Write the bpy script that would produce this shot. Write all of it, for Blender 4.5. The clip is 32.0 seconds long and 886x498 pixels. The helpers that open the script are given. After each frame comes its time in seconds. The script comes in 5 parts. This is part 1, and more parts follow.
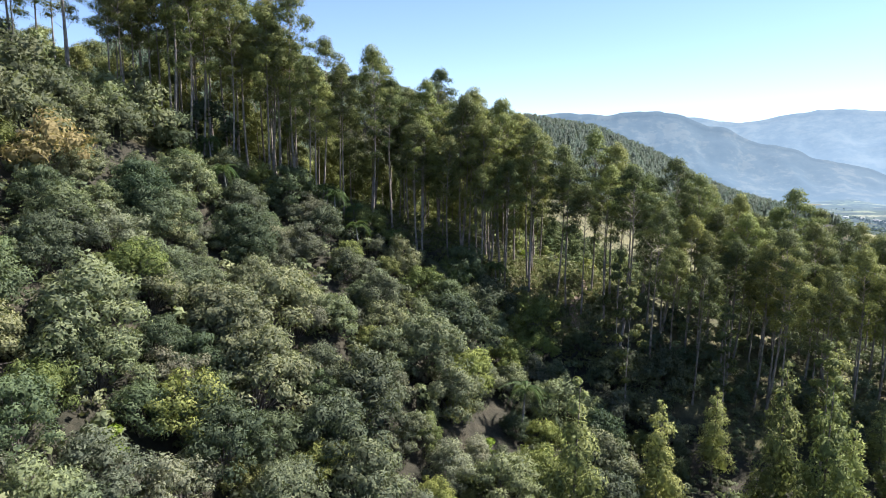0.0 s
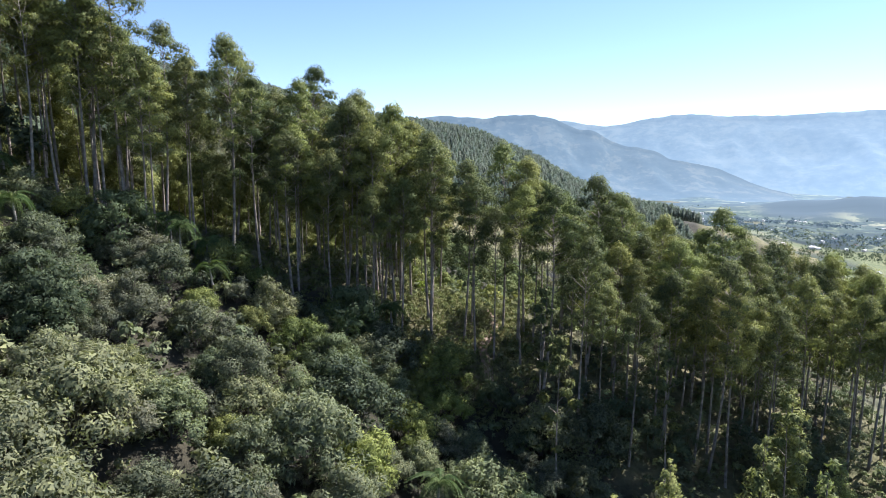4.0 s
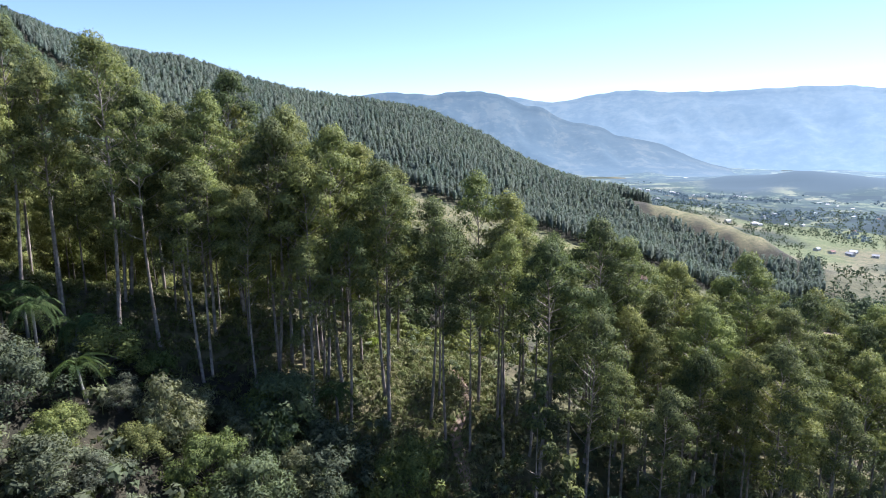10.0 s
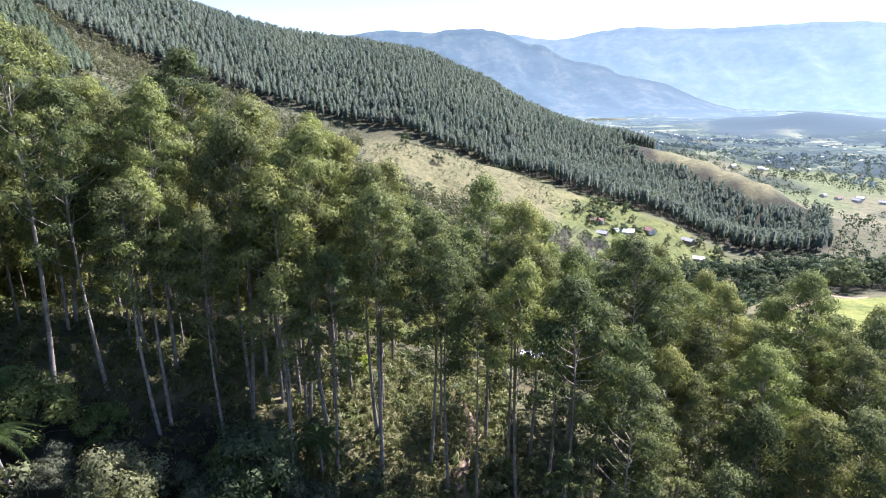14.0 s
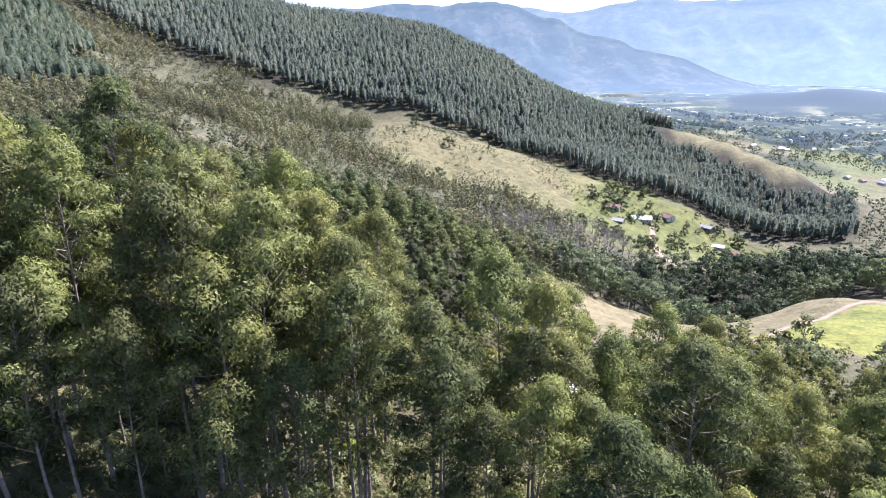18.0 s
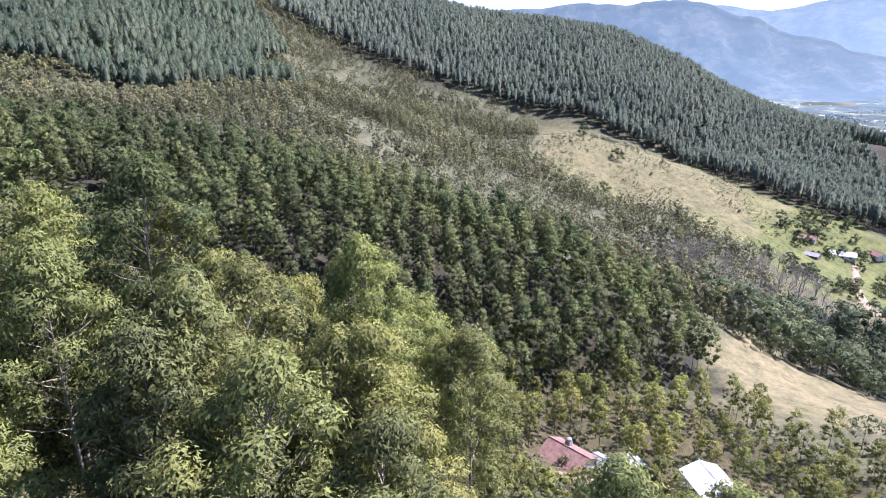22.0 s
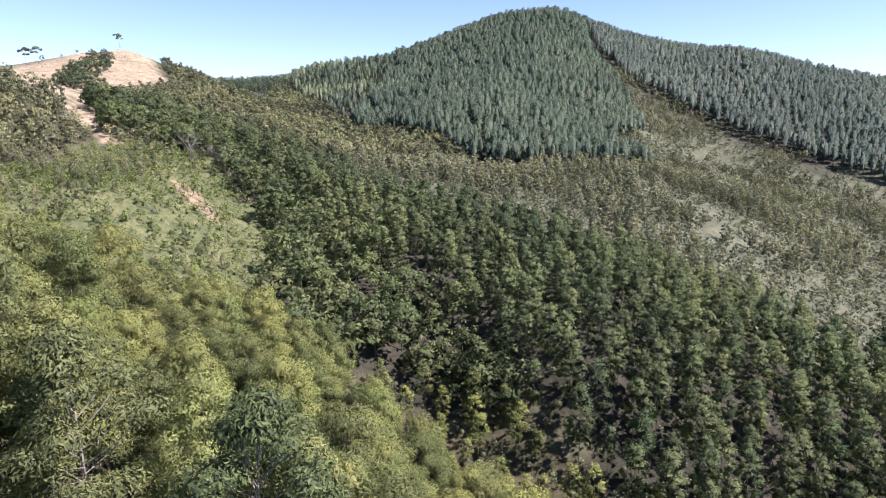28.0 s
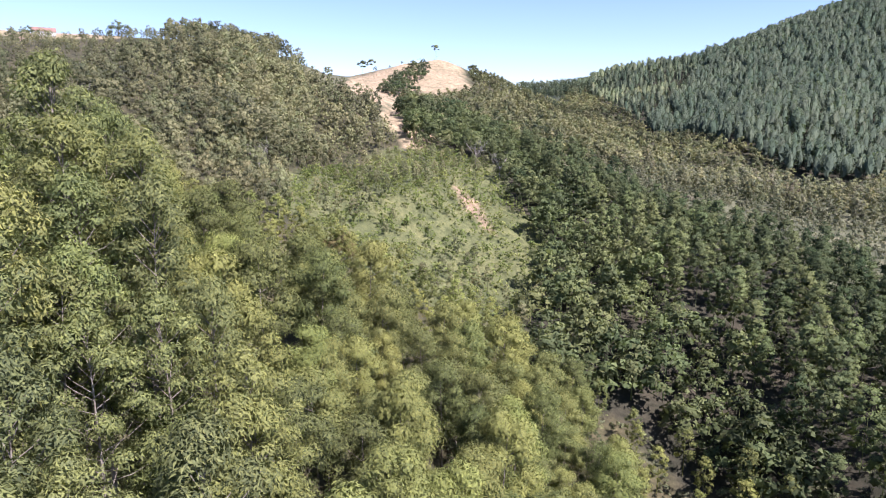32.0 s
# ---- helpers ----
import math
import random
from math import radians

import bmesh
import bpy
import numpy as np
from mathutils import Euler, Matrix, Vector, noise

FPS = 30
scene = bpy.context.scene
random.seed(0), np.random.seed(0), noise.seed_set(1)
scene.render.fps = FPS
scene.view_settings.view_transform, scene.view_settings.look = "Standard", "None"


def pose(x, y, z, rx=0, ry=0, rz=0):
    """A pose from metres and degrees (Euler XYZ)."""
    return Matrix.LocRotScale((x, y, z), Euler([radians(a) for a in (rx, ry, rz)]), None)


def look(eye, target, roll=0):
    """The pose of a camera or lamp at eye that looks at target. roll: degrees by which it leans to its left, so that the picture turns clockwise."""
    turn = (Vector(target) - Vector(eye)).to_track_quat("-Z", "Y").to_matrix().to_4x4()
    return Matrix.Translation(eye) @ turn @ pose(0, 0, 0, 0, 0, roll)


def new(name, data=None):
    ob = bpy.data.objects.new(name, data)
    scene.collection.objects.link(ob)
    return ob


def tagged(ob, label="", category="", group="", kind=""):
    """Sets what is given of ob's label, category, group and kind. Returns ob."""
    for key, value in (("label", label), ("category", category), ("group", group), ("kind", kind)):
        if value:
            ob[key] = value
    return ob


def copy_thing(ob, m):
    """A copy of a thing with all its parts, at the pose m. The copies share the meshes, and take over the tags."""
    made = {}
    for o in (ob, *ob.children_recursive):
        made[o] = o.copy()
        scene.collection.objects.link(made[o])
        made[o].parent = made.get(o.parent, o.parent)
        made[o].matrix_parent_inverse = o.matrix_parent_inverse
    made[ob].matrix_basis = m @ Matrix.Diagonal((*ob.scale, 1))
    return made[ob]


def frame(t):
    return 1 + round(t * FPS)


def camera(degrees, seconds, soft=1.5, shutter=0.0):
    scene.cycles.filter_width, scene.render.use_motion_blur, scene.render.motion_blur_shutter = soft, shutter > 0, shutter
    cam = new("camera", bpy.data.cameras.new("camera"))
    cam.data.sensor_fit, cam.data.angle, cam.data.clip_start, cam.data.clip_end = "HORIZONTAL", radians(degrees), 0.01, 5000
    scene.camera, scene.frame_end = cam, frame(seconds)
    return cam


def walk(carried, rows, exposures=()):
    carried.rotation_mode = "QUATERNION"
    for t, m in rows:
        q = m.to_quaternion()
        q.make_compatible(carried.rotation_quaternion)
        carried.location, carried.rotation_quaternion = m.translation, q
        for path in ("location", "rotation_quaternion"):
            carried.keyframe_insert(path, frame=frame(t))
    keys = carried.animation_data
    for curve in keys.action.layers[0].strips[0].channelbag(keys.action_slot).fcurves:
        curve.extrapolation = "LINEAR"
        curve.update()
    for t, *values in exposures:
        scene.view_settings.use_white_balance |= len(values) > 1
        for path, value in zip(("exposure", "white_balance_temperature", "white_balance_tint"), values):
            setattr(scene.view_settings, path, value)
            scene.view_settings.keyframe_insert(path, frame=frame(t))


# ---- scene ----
# seconds, eye (x, y, z), pitch, yaw to the left and lean in degrees
PATH = [
    (0, 0.00, 0.00, 100.00, -8.808, 17.613, 0.62),
    (0.5, -1.04, 2.19, 100.22, -8.858, 15.900, 0.68),
    (1, -1.95, 4.59, 100.38, -8.832, 14.259, 0.72),
    (1.5, -2.79, 7.18, 100.49, -8.723, 12.694, 0.50),
    (2, -3.56, 9.92, 100.63, -8.617, 11.166, 0.41),
    (2.5, -4.30, 12.62, 100.90, -8.581, 9.959, 0.39),
    (3, -5.02, 15.25, 101.30, -8.550, 8.865, 0.37),
    (3.5, -5.58, 17.82, 101.75, -8.538, 7.804, 0.30),
    (4, -6.06, 20.20, 102.26, -8.515, 6.798, 0.36),
    (4.5, -6.55, 22.47, 102.79, -8.519, 5.805, 0.36),
    (6.5, -8.20, 30.53, 105.04, -8.391, 3.380, 0.23),
    (7, -8.49, 32.32, 105.64, -8.366, 3.027, 0.17),
    (7.5, -8.73, 33.99, 106.28, -8.333, 2.736, 0.10),
    (8, -8.99, 35.73, 106.91, -8.333, 2.502, 0.05),
    (8.5, -9.28, 37.65, 107.62, -8.591, 2.275, 0.13),
    (9, -9.49, 39.60, 108.25, -9.209, 2.155, 0.17),
    (9.5, -9.66, 41.38, 108.86, -10.167, 2.084, 0.07),
    (10, -9.78, 43.18, 109.44, -10.673, 2.077, -0.03),
    (10.5, -9.88, 45.01, 110.11, -10.946, 2.081, -0.08),
    (11, -10.00, 46.90, 110.78, -12.136, 2.061, -0.14),
    (11.5, -10.12, 48.82, 111.47, -13.344, 2.028, -0.11),
    (12, -10.21, 50.69, 112.13, -14.166, 2.045, -0.17),
    (12.5, -10.29, 52.40, 112.87, -14.437, 2.053, -0.27),
    (13, -10.35, 54.18, 113.53, -14.898, 2.069, -0.34),
    (13.5, -10.40, 55.97, 114.15, -15.486, 2.065, -0.27),
    (14, -10.46, 57.73, 114.81, -16.044, 2.047, -0.24),
    (14.5, -10.54, 59.49, 115.41, -16.490, 2.038, -0.32),
    (16.5, -10.41, 67.56, 117.98, -17.922, 2.075, -0.26),
    (17, -10.39, 69.68, 118.65, -18.221, 2.296, -0.31),
    (17.5, -10.32, 71.83, 119.27, -18.278, 2.576, -0.32),
    (18, -10.09, 74.12, 119.87, -18.295, 3.194, -0.32),
    (18.5, -9.78, 76.61, 120.39, -18.290, 4.584, -0.27),
    (19, -9.57, 79.15, 120.90, -18.276, 6.154, -0.25),
    (19.5, -9.34, 81.52, 121.45, -18.275, 7.821, -0.24),
    (20, -9.08, 83.76, 122.04, -18.298, 9.634, -0.24),
    (20.5, -8.87, 86.11, 122.65, -18.278, 11.613, -0.20),
    (21, -8.68, 88.47, 123.20, -18.277, 13.900, -0.19),
    (21.5, -8.58, 90.83, 123.75, -18.275, 16.330, -0.21),
    (22, -8.59, 93.30, 124.20, -18.261, 18.754, -0.16),
    (22.5, -8.62, 95.57, 124.69, -17.469, 21.164, -0.15),
    (23, -8.69, 97.66, 125.19, -15.806, 23.571, -0.12),
    (23.5, -8.90, 99.65, 125.72, -14.559, 26.008, -0.10),
    (24, -9.12, 101.58, 126.20, -13.997, 28.449, -0.14),
    (24.5, -9.49, 103.51, 126.65, -13.919, 30.863, -0.08),
    (25, -9.89, 105.24, 127.17, -13.503, 33.293, -0.08),
    (25.5, -10.32, 106.87, 127.90, -13.044, 35.716, 0.00),
    (27.5, -12.21, 113.19, 130.23, -12.176, 47.330, -0.08),
    (28, -12.92, 114.70, 130.78, -12.187, 50.747, -0.04),
    (28.5, -13.77, 116.24, 131.31, -12.208, 54.179, -0.04),
    (29, -14.65, 117.73, 131.85, -12.202, 57.593, -0.08),
    (29.5, -15.61, 119.16, 132.37, -12.210, 61.041, -0.06),
    (30, -16.65, 120.48, 132.83, -12.196, 64.477, -0.02),
    (30.5, -17.80, 121.67, 133.26, -12.183, 67.872, 0.02),
    (31, -18.96, 122.71, 133.65, -12.166, 71.217, 0.04),
    (31.5, -20.18, 123.72, 134.00, -12.164, 74.478, 0.18),
    (32, -21.41, 124.73, 134.26, -12.135, 77.264, 0.31),
]
cam = camera(71.47, 32.0, soft=1.0)
walk(cam, [(t, pose(x, y, z, 0, 0, yaw) @ pose(0, 0, 0, 90 + pitch) @ pose(0, 0, 0, 0, 0, lean)) for t, x, y, z, pitch, yaw, lean in PATH],
     exposures=[(0, 1.2, 5800, 17), (4, 1.15, 5650, 17), (7, 1.05, 5500, 17), (10, 1.1, 5450, 19), (13, 1.45, 5600, 21), (17, 1.45, 5600, 28), (19, 1.3, 5550, 29), (22, 1.3, 5500, 32), (24, 1.35, 5500, 33), (25, 1.25, 5550, 32), (28, 1.1, 5650, 28), (32, 1.15, 5700, 28)])

# ---- light ----
SUN_ELEVATION, SUN_AZIMUTH = 51.0, 52.0  # degrees above the horizon; to the right of +y

world = bpy.data.worlds.new("sky")
scene.world = world
world.use_nodes = True
wn = world.node_tree.nodes
sky = wn.new("ShaderNodeTexSky")
sky.sky_type = "NISHITA"
sky.sun_disc = False
sky.sun_elevation = radians(SUN_ELEVATION)
sky.sun_rotation = radians(SUN_AZIMUTH)
sky.air_density, sky.dust_density, sky.ozone_density = 0.85, 0.15, 1.2
sky.altitude = 100
world.node_tree.links.new(sky.outputs[0], wn["Background"].inputs[0])
wn["Background"].inputs[1].default_value = 0.088

sun = new("sun", bpy.data.lights.new("sun", "SUN"))
sun.data.energy, sun.data.angle, sun.data.color = 6.0, radians(0.55), (1.0, 0.94, 0.84)
sun_way = Vector((math.sin(radians(SUN_AZIMUTH)) * math.cos(radians(SUN_ELEVATION)),
                  math.cos(radians(SUN_AZIMUTH)) * math.cos(radians(SUN_ELEVATION)), math.sin(radians(SUN_ELEVATION))))
sun.matrix_world = look((0, 0, 900), Vector((0, 0, 900)) - sun_way)


# ---- land: the hills as ridge, slope and creek lines, joined by one smooth surface ----
SCRUB_SLOPE = [(-64, 64, 91), (-44, 43, 73), (-42, 57, 74), (-41, 74, 77), (-22, 64, 62), (-28, 80, 69), (-44, 89, 81), (-34, 95, 75),
               (-84, 75, 104), (-59, 77, 84), (-30, 25, 66), (-100, 30, 112)]
CREEK_NEAR = [(-13, 101, 62), (-3, 80, 56), (-3, 59, 58), (12, 93, 57), (33, 107, 60), (-19, 90, 66), (-7, 104, 66), (40, 70, 52), (20, 30, 52)]
SPUR = [(-19, 114, 75), (-23, 128, 76), (-10, 119, 74), (13, 115, 67), (40, 122, 64), (-60, 104, 89), (-77, 106, 99), (-66, 118, 92),
        (-36, 143, 80), (-46, 122, 86), (-20, 138, 76), (30, 150, 60), (-110, 95, 108), (-159, 83, 118)]
FARM_SLOPE = [(-18, 208, 38), (7, 170, 57), (27, 206, 42), (48, 211, 43), (73, 256, 30), (105, 259, 34), (127, 317, 18), (74, 308, 11),
              (110, 345, -14), (81, 350, -6), (181, 373, 8), (46, 352, 14), (3, 267, 33), (38, 295, 22), (-21, 257, 40), (170, 230, 34), (90, 150, 52)]
CREEK_WEST = [(-95, 200, 52), (-60, 195, 48), (-114, 180, 57), (-130, 207, 62), (-154, 199, 74), (-82, 146, 72), (-100, 134, 84), (-157, 170, 77),
              (-194, 184, 83), (-226, 198, 90), (-245, 228, 96), (-180, 226, 84)]
GREEN_SPUR = [(-195, 144, 95), (-168, 129, 96), (-235, 166, 105), (-293, 197, 113), (-309, 132, 112), (-237, 91, 120), (-360, 210, 124)]
PLANTED_BAND = [(-105, 228, 72), (-148, 244, 78), (-158, 270, 81), (-66, 288, 60), (-25, 268, 49), (-250, 262, 92)]
MID_VALLEY = [(-274, 487, 88), (-229, 670, 62), (-323, 704, 94), (-120, 400, 52), (-60, 450, 33), (10, 430, 14), (-250, 380, 85), (-400, 350, 104)]
PASTURE = [(-76, 632, 45), (-69, 671, 49), (-14, 684, 32), (30, 680, 19), (21, 764, 4), (78, 691, 8), (-32, 565, 17), (143, 583, -30),
           (204, 568, -48), (250, 610, -45), (172, 620, -22), (275, 674, -60), (120, 480, -18), (60, 420, 0), (-140, 740, 40)]
PINE_HILL = [(-300, 560, 86), (-373, 464, 86), (-446, 521, 132), (-566, 468, 108), (-624, 576, 152), (-630, 837, 266), (-465, 843, 180),
             (-700, 980, 235), (-935, 531, 172), (-910, 583, 196), (-912, 656, 203), (-867, 725, 208), (-778, 758, 236), (-703, 782, 255), (-532, 886, 217), (-413, 921, 197), (-963, 881, 200), (-500, 640, 168)]
LONG_RIDGE = [(-134, 897, 100), (-332, 821, 130), (-310, 758, 108), (-278, 997, 155), (-186, 1039, 144), (-67, 1073, 126), (23, 1084, 91), (100, 1099, 44), (174, 1098, 14), (246, 1083, -12), (330, 1120, -30),
              (-20, 870, 62), (420, 1180, -48), (-350, 947, 175)]
BARE_SPUR = [(235, 935, 15), (262, 915, 11), (290, 860, 3), (316, 794, -5), (336, 760, -12), (372, 715, -36), (225, 845, -16), (262, 770, -27), (300, 705, -42), (330, 900, -25), (380, 800, -45)]
WEST_HILL = [(-648, 308, 167), (-690, 284, 172), (-558, 197, 148), (-764, 285, 200), (-753, 233, 188), (-738, 192, 172), (-756, 321, 183), (-742, 366, 160), (-850, 300, 165), (-620, 165, 163), (-455, 47, 177), (-490, 92, 178), (-581, 138, 172), (-330, 60, 150),
             (-232, 58, 134), (-444, -40, 178), (-620, -60, 196), (-761, 429, 139), (-200, -80, 140)]
PLAIN = [(502, 927, -62), (600, 500, -58), (380, 250, -10), (1000, 1500, -66), (1500, 500, -60), (0, 2300, -74), (1800, 2600, -78), (-700, 2200, -40),
         (-1600, 1600, 150), (-1600, 0, 200), (-900, -600, 220), (0, -350, 90), (500, -300, 20), (4000, 4000, -85), (0, 4800, -85), (4500, -1500, -85),
         (-4500, 0, 120), (-3500, 3500, 60), (0, -4500, 60), (-200, 1500, 60), (3000, 1200, -80)]
LAND = np.array(SCRUB_SLOPE + CREEK_NEAR + SPUR + FARM_SLOPE + CREEK_WEST + GREEN_SPUR + PLANTED_BAND + MID_VALLEY + PASTURE + PINE_HILL + LONG_RIDGE + BARE_SPUR
                + WEST_HILL + PLAIN, float)


def land_kernel(p, q):
    d2 = ((p[:, None, :] - q[None, :, :]) ** 2).sum(-1)
    return np.sqrt(d2 + 14.0 ** 2)


LAND_Q = LAND[:, :2]
LAND_A = land_kernel(LAND_Q, LAND_Q) - 1.2 * np.eye(len(LAND))
LAND_M = LAND[:, 2].mean()
LAND_W = np.linalg.solve(LAND_A, LAND[:, 2] - LAND_M)


def lattice(x, y, seed):
    """Smooth noise of unit cells between -1 and 1."""
    xi, yi = np.floor(x), np.floor(y)
    u, v = x - xi, y - yi
    u, v = u * u * (3 - 2 * u), v * v * (3 - 2 * v)

    def corner(a, b):
        s = np.sin(a * 127.1 + b * 311.7 + seed * 74.7) * 43758.5453
        return (s - np.floor(s)) * 2 - 1

    return (corner(xi, yi) * (1 - u) + corner(xi + 1, yi) * u) * (1 - v) + (corner(xi, yi + 1) * (1 - u) + corner(xi + 1, yi + 1) * u) * v


def height(x, y):
    x, y = np.atleast_1d(np.asarray(x, float)), np.atleast_1d(np.asarray(y, float))
    out = np.empty(x.size)
    p = np.stack([x.ravel(), y.ravel()], 1)
    for k in range(0, len(p), 20000):
        out[k:k + 20000] = land_kernel(p[k:k + 20000], LAND_Q) @ LAND_W + LAND_M
    z = out.reshape(x.shape)
    z = z + 0.5 * lattice(x / 7, y / 7, 1) + 1.3 * lattice(x / 26, y / 26, 2)
    far = np.clip((np.hypot(x, y) - 250) / 500, 0, 1)
    return z + far * 5 * lattice(x / 120, y / 120, 3)


def inside(x, y, ring):
    x, y = np.asarray(x, float), np.asarray(y, float)
    odd = np.zeros(x.shape, bool)
    for (ax, ay), (bx, by) in zip(ring, ring[1:] + ring[:1]):
        if ay != by:
            odd ^= ((ay > y) != (by > y)) & (x < (bx - ax) * (y - ay) / (by - ay) + ax)
    return odd


# ---- plan: rings round the kinds of cover ----
TALL_STAND = [(-100, 74), (-78, 88), (-62, 99), (-46, 106), (-30, 109), (-8, 107), (10, 100), (30, 100), (52, 104), (52, 126), (20, 133), (-10, 131), (-30, 138), (-60, 128), (-100, 104)]
NATIVE = [(-100, 74), (-78, 88), (-62, 99), (-46, 106), (-30, 109), (-8, 107), (10, 100), (6, 70), (-8, 30), (-40, 10), (-110, 10), (-125, 50)]
LOW_RIGHT = [(10, 100), (52, 104), (75, 90), (60, 40), (0, 30), (6, 70)]
NORTH_SLOPE = [(-100, 104), (-60, 128), (-30, 138), (-10, 131), (20, 133), (52, 126), (70, 150), (62, 200), (40, 225), (20, 255), (-10, 250), (-40, 222), (-60, 205), (-100, 212),
               (-140, 196), (-150, 165), (-165, 178), (-185, 140), (-193, 124), (-172, 105), (-140, 84)]
BAND = [(-40, 222), (-60, 207), (-100, 214), (-150, 226), (-190, 222), (-250, 226), (-330, 230), (-320, 255), (-250, 270), (-165, 290), (-100, 312), (-40, 318), (5, 305), (18, 272), (-10, 250)]
GREEN = [(-185, 140), (-193, 124), (-223, 117), (-274, 126), (-322, 162), (-335, 185), (-300, 208), (-267, 206), (-236, 210), (-197, 197), (-165, 178)]
CREEK_WOOD = [(-140, 196), (-150, 165), (-165, 178), (-197, 197), (-236, 210), (-267, 206), (-300, 210), (-335, 185), (-345, 178), (-420, 185), (-430, 230), (-330, 240), (-250, 228), (-190, 224), (-150, 227),
              (-100, 215)]
HEAD_WOOD = [(-345, 198), (-434, 196), (-500, 200), (-580, 250), (-620, 292), (-700, 306), (-745, 318), (-770, 440), (-940, 535), (-700, 480), (-585, 470), (-470, 450), (-400, 380), (-330, 260), (-330, 240), (-430, 230)]
KNOB_SAND = [(-430, 150), (-520, 160), (-620, 158), (-740, 186), (-790, 290), (-745, 312), (-700, 300), (-620, 285), (-590, 235), (-500, 190), (-434, 190)]
FLANK = [(222, 915), (250, 898), (277, 840), (303, 774), (322, 738), (352, 728), (350, 775), (326, 812), (302, 878), (272, 935), (238, 952)]
SAND_STRIP = [(-434, 192), (-387, 190), (-331, 196), (-333, 172), (-366, 168), (-420, 172)]
PASTURE_RING = [(-124, 750), (-41, 764), (27, 775), (45, 679), (101, 657), (118, 640), (95, 560), (67, 527), (33, 525), (18, 561), (-34, 545), (-80, 565), (-102, 605)]
WEST_WOOD = [(-140, 84), (-172, 105), (-193, 124), (-223, 117), (-274, 126), (-322, 162), (-340, 172), (-400, 160), (-425, 140), (-470, 118), (-560, 105), (-600, 80), (-600, 40), (-470, 20), (-420, -10), (-300, -60), (-140, 0)]
SHRUBS = [(-320, 262), (-165, 290), (-40, 318), (40, 312), (40, 345), (60, 400), (60, 500), (30, 525), (18, 561), (-34, 545), (-80, 565), (-102, 605), (-124, 750), (-140, 786), (-227, 775), (-304, 761), (-464, 766),
          (-530, 790), (-454, 728), (-372, 672), (-361, 596), (-290, 565), (-335, 505), (-398, 456), (-400, 380)]
PINES = [(-290, 565), (-335, 505), (-398, 456), (-470, 450), (-585, 470), (-700, 480), (-950, 540), (-1000, 900), (-720, 1050), (-600, 860), (-527, 775), (-454, 728), (-372, 672), (-361, 596)]
RIDGE_WOOD = [(-304, 761), (-227, 775), (-140, 786), (-88, 791), (-36, 773), (15, 781), (45, 679), (101, 657), (148, 650), (202, 640), (240, 600), (330, 620), (400, 760), (400, 950), (300, 1180),
              (0, 1260), (-360, 1150), (-720, 1050), (-600, 860), (-530, 800), (-464, 766)]
RAVINE = [(30, 320), (75, 318), (110, 330), (135, 335), (230, 330), (300, 400), (230, 440), (150, 430), (90, 420), (40, 380), (15, 340)]
FIELD = [(73, 252), (92, 232), (200, 215), (280, 300), (160, 312), (117, 281)]
SANDY = [(14, 312), (24, 270), (45, 258), (73, 252), (117, 281), (160, 312), (150, 330), (75, 316), (41, 330)]
HAMLET = [(60, 520), (90, 470), (190, 480), (240, 560), (200, 620), (120, 650), (70, 600)]


# ---- materials ----
def material(name, rough=0.9, metal=0.0):
    m = bpy.data.materials.new(name)
    m.use_nodes = True
    b = m.node_tree.nodes["Principled BSDF"]
    b.inputs["Roughness"].default_value, b.inputs["Metallic"].default_value = rough, metal
    b.inputs["Specular IOR Level"].default_value = 0.25
    return m, m.node_tree, b


def ramp(tree, source, stops):
    node = tree.nodes.new("ShaderNodeValToRGB")
    while len(node.color_ramp.elements) < len(stops):
        node.color_ramp.elements.new(0.5)
    for e, (at, colour) in zip(node.color_ramp.elements, stops):
        e.position, e.color = at, (*colour, 1)
    tree.links.new(source, node.inputs[0])
    return node.outputs[0]


def noise_of(tree, scale, detail=4.0, rough=0.6):
    place = tree.nodes.new("ShaderNodeNewGeometry")
    n = tree.nodes.new("ShaderNodeTexNoise")
    n.inputs["Scale"].default_value, n.inputs["Detail"].default_value, n.inputs["Roughness"].default_value = scale, detail, rough
    tree.links.new(place.outputs["Position"], n.inputs["Vector"])
    return n.outputs["Fac"]


def mixed(tree, a, b, fac, kind="MIX"):
    node = tree.nodes.new("ShaderNodeMix")
    node.data_type, node.blend_type = "RGBA", kind
    for sock, value in ((node.inputs[0], fac), (node.inputs[6], a), (node.inputs[7], b)):
        if isinstance(value, bpy.types.NodeSocket):
            tree.links.new(value, sock)
        elif isinstance(value, tuple):
            sock.default_value = (*value, 1)
        else:
            sock.default_value = value
    return node.outputs[2]


def bumped(tree, shader, source, strength, distance):
    node = tree.nodes.new("ShaderNodeBump")
    node.inputs["Strength"].default_value, node.inputs["Distance"].default_value = strength, distance
    tree.links.new(source, node.inputs["Height"])
    tree.links.new(node.outputs[0], shader.inputs["Normal"])


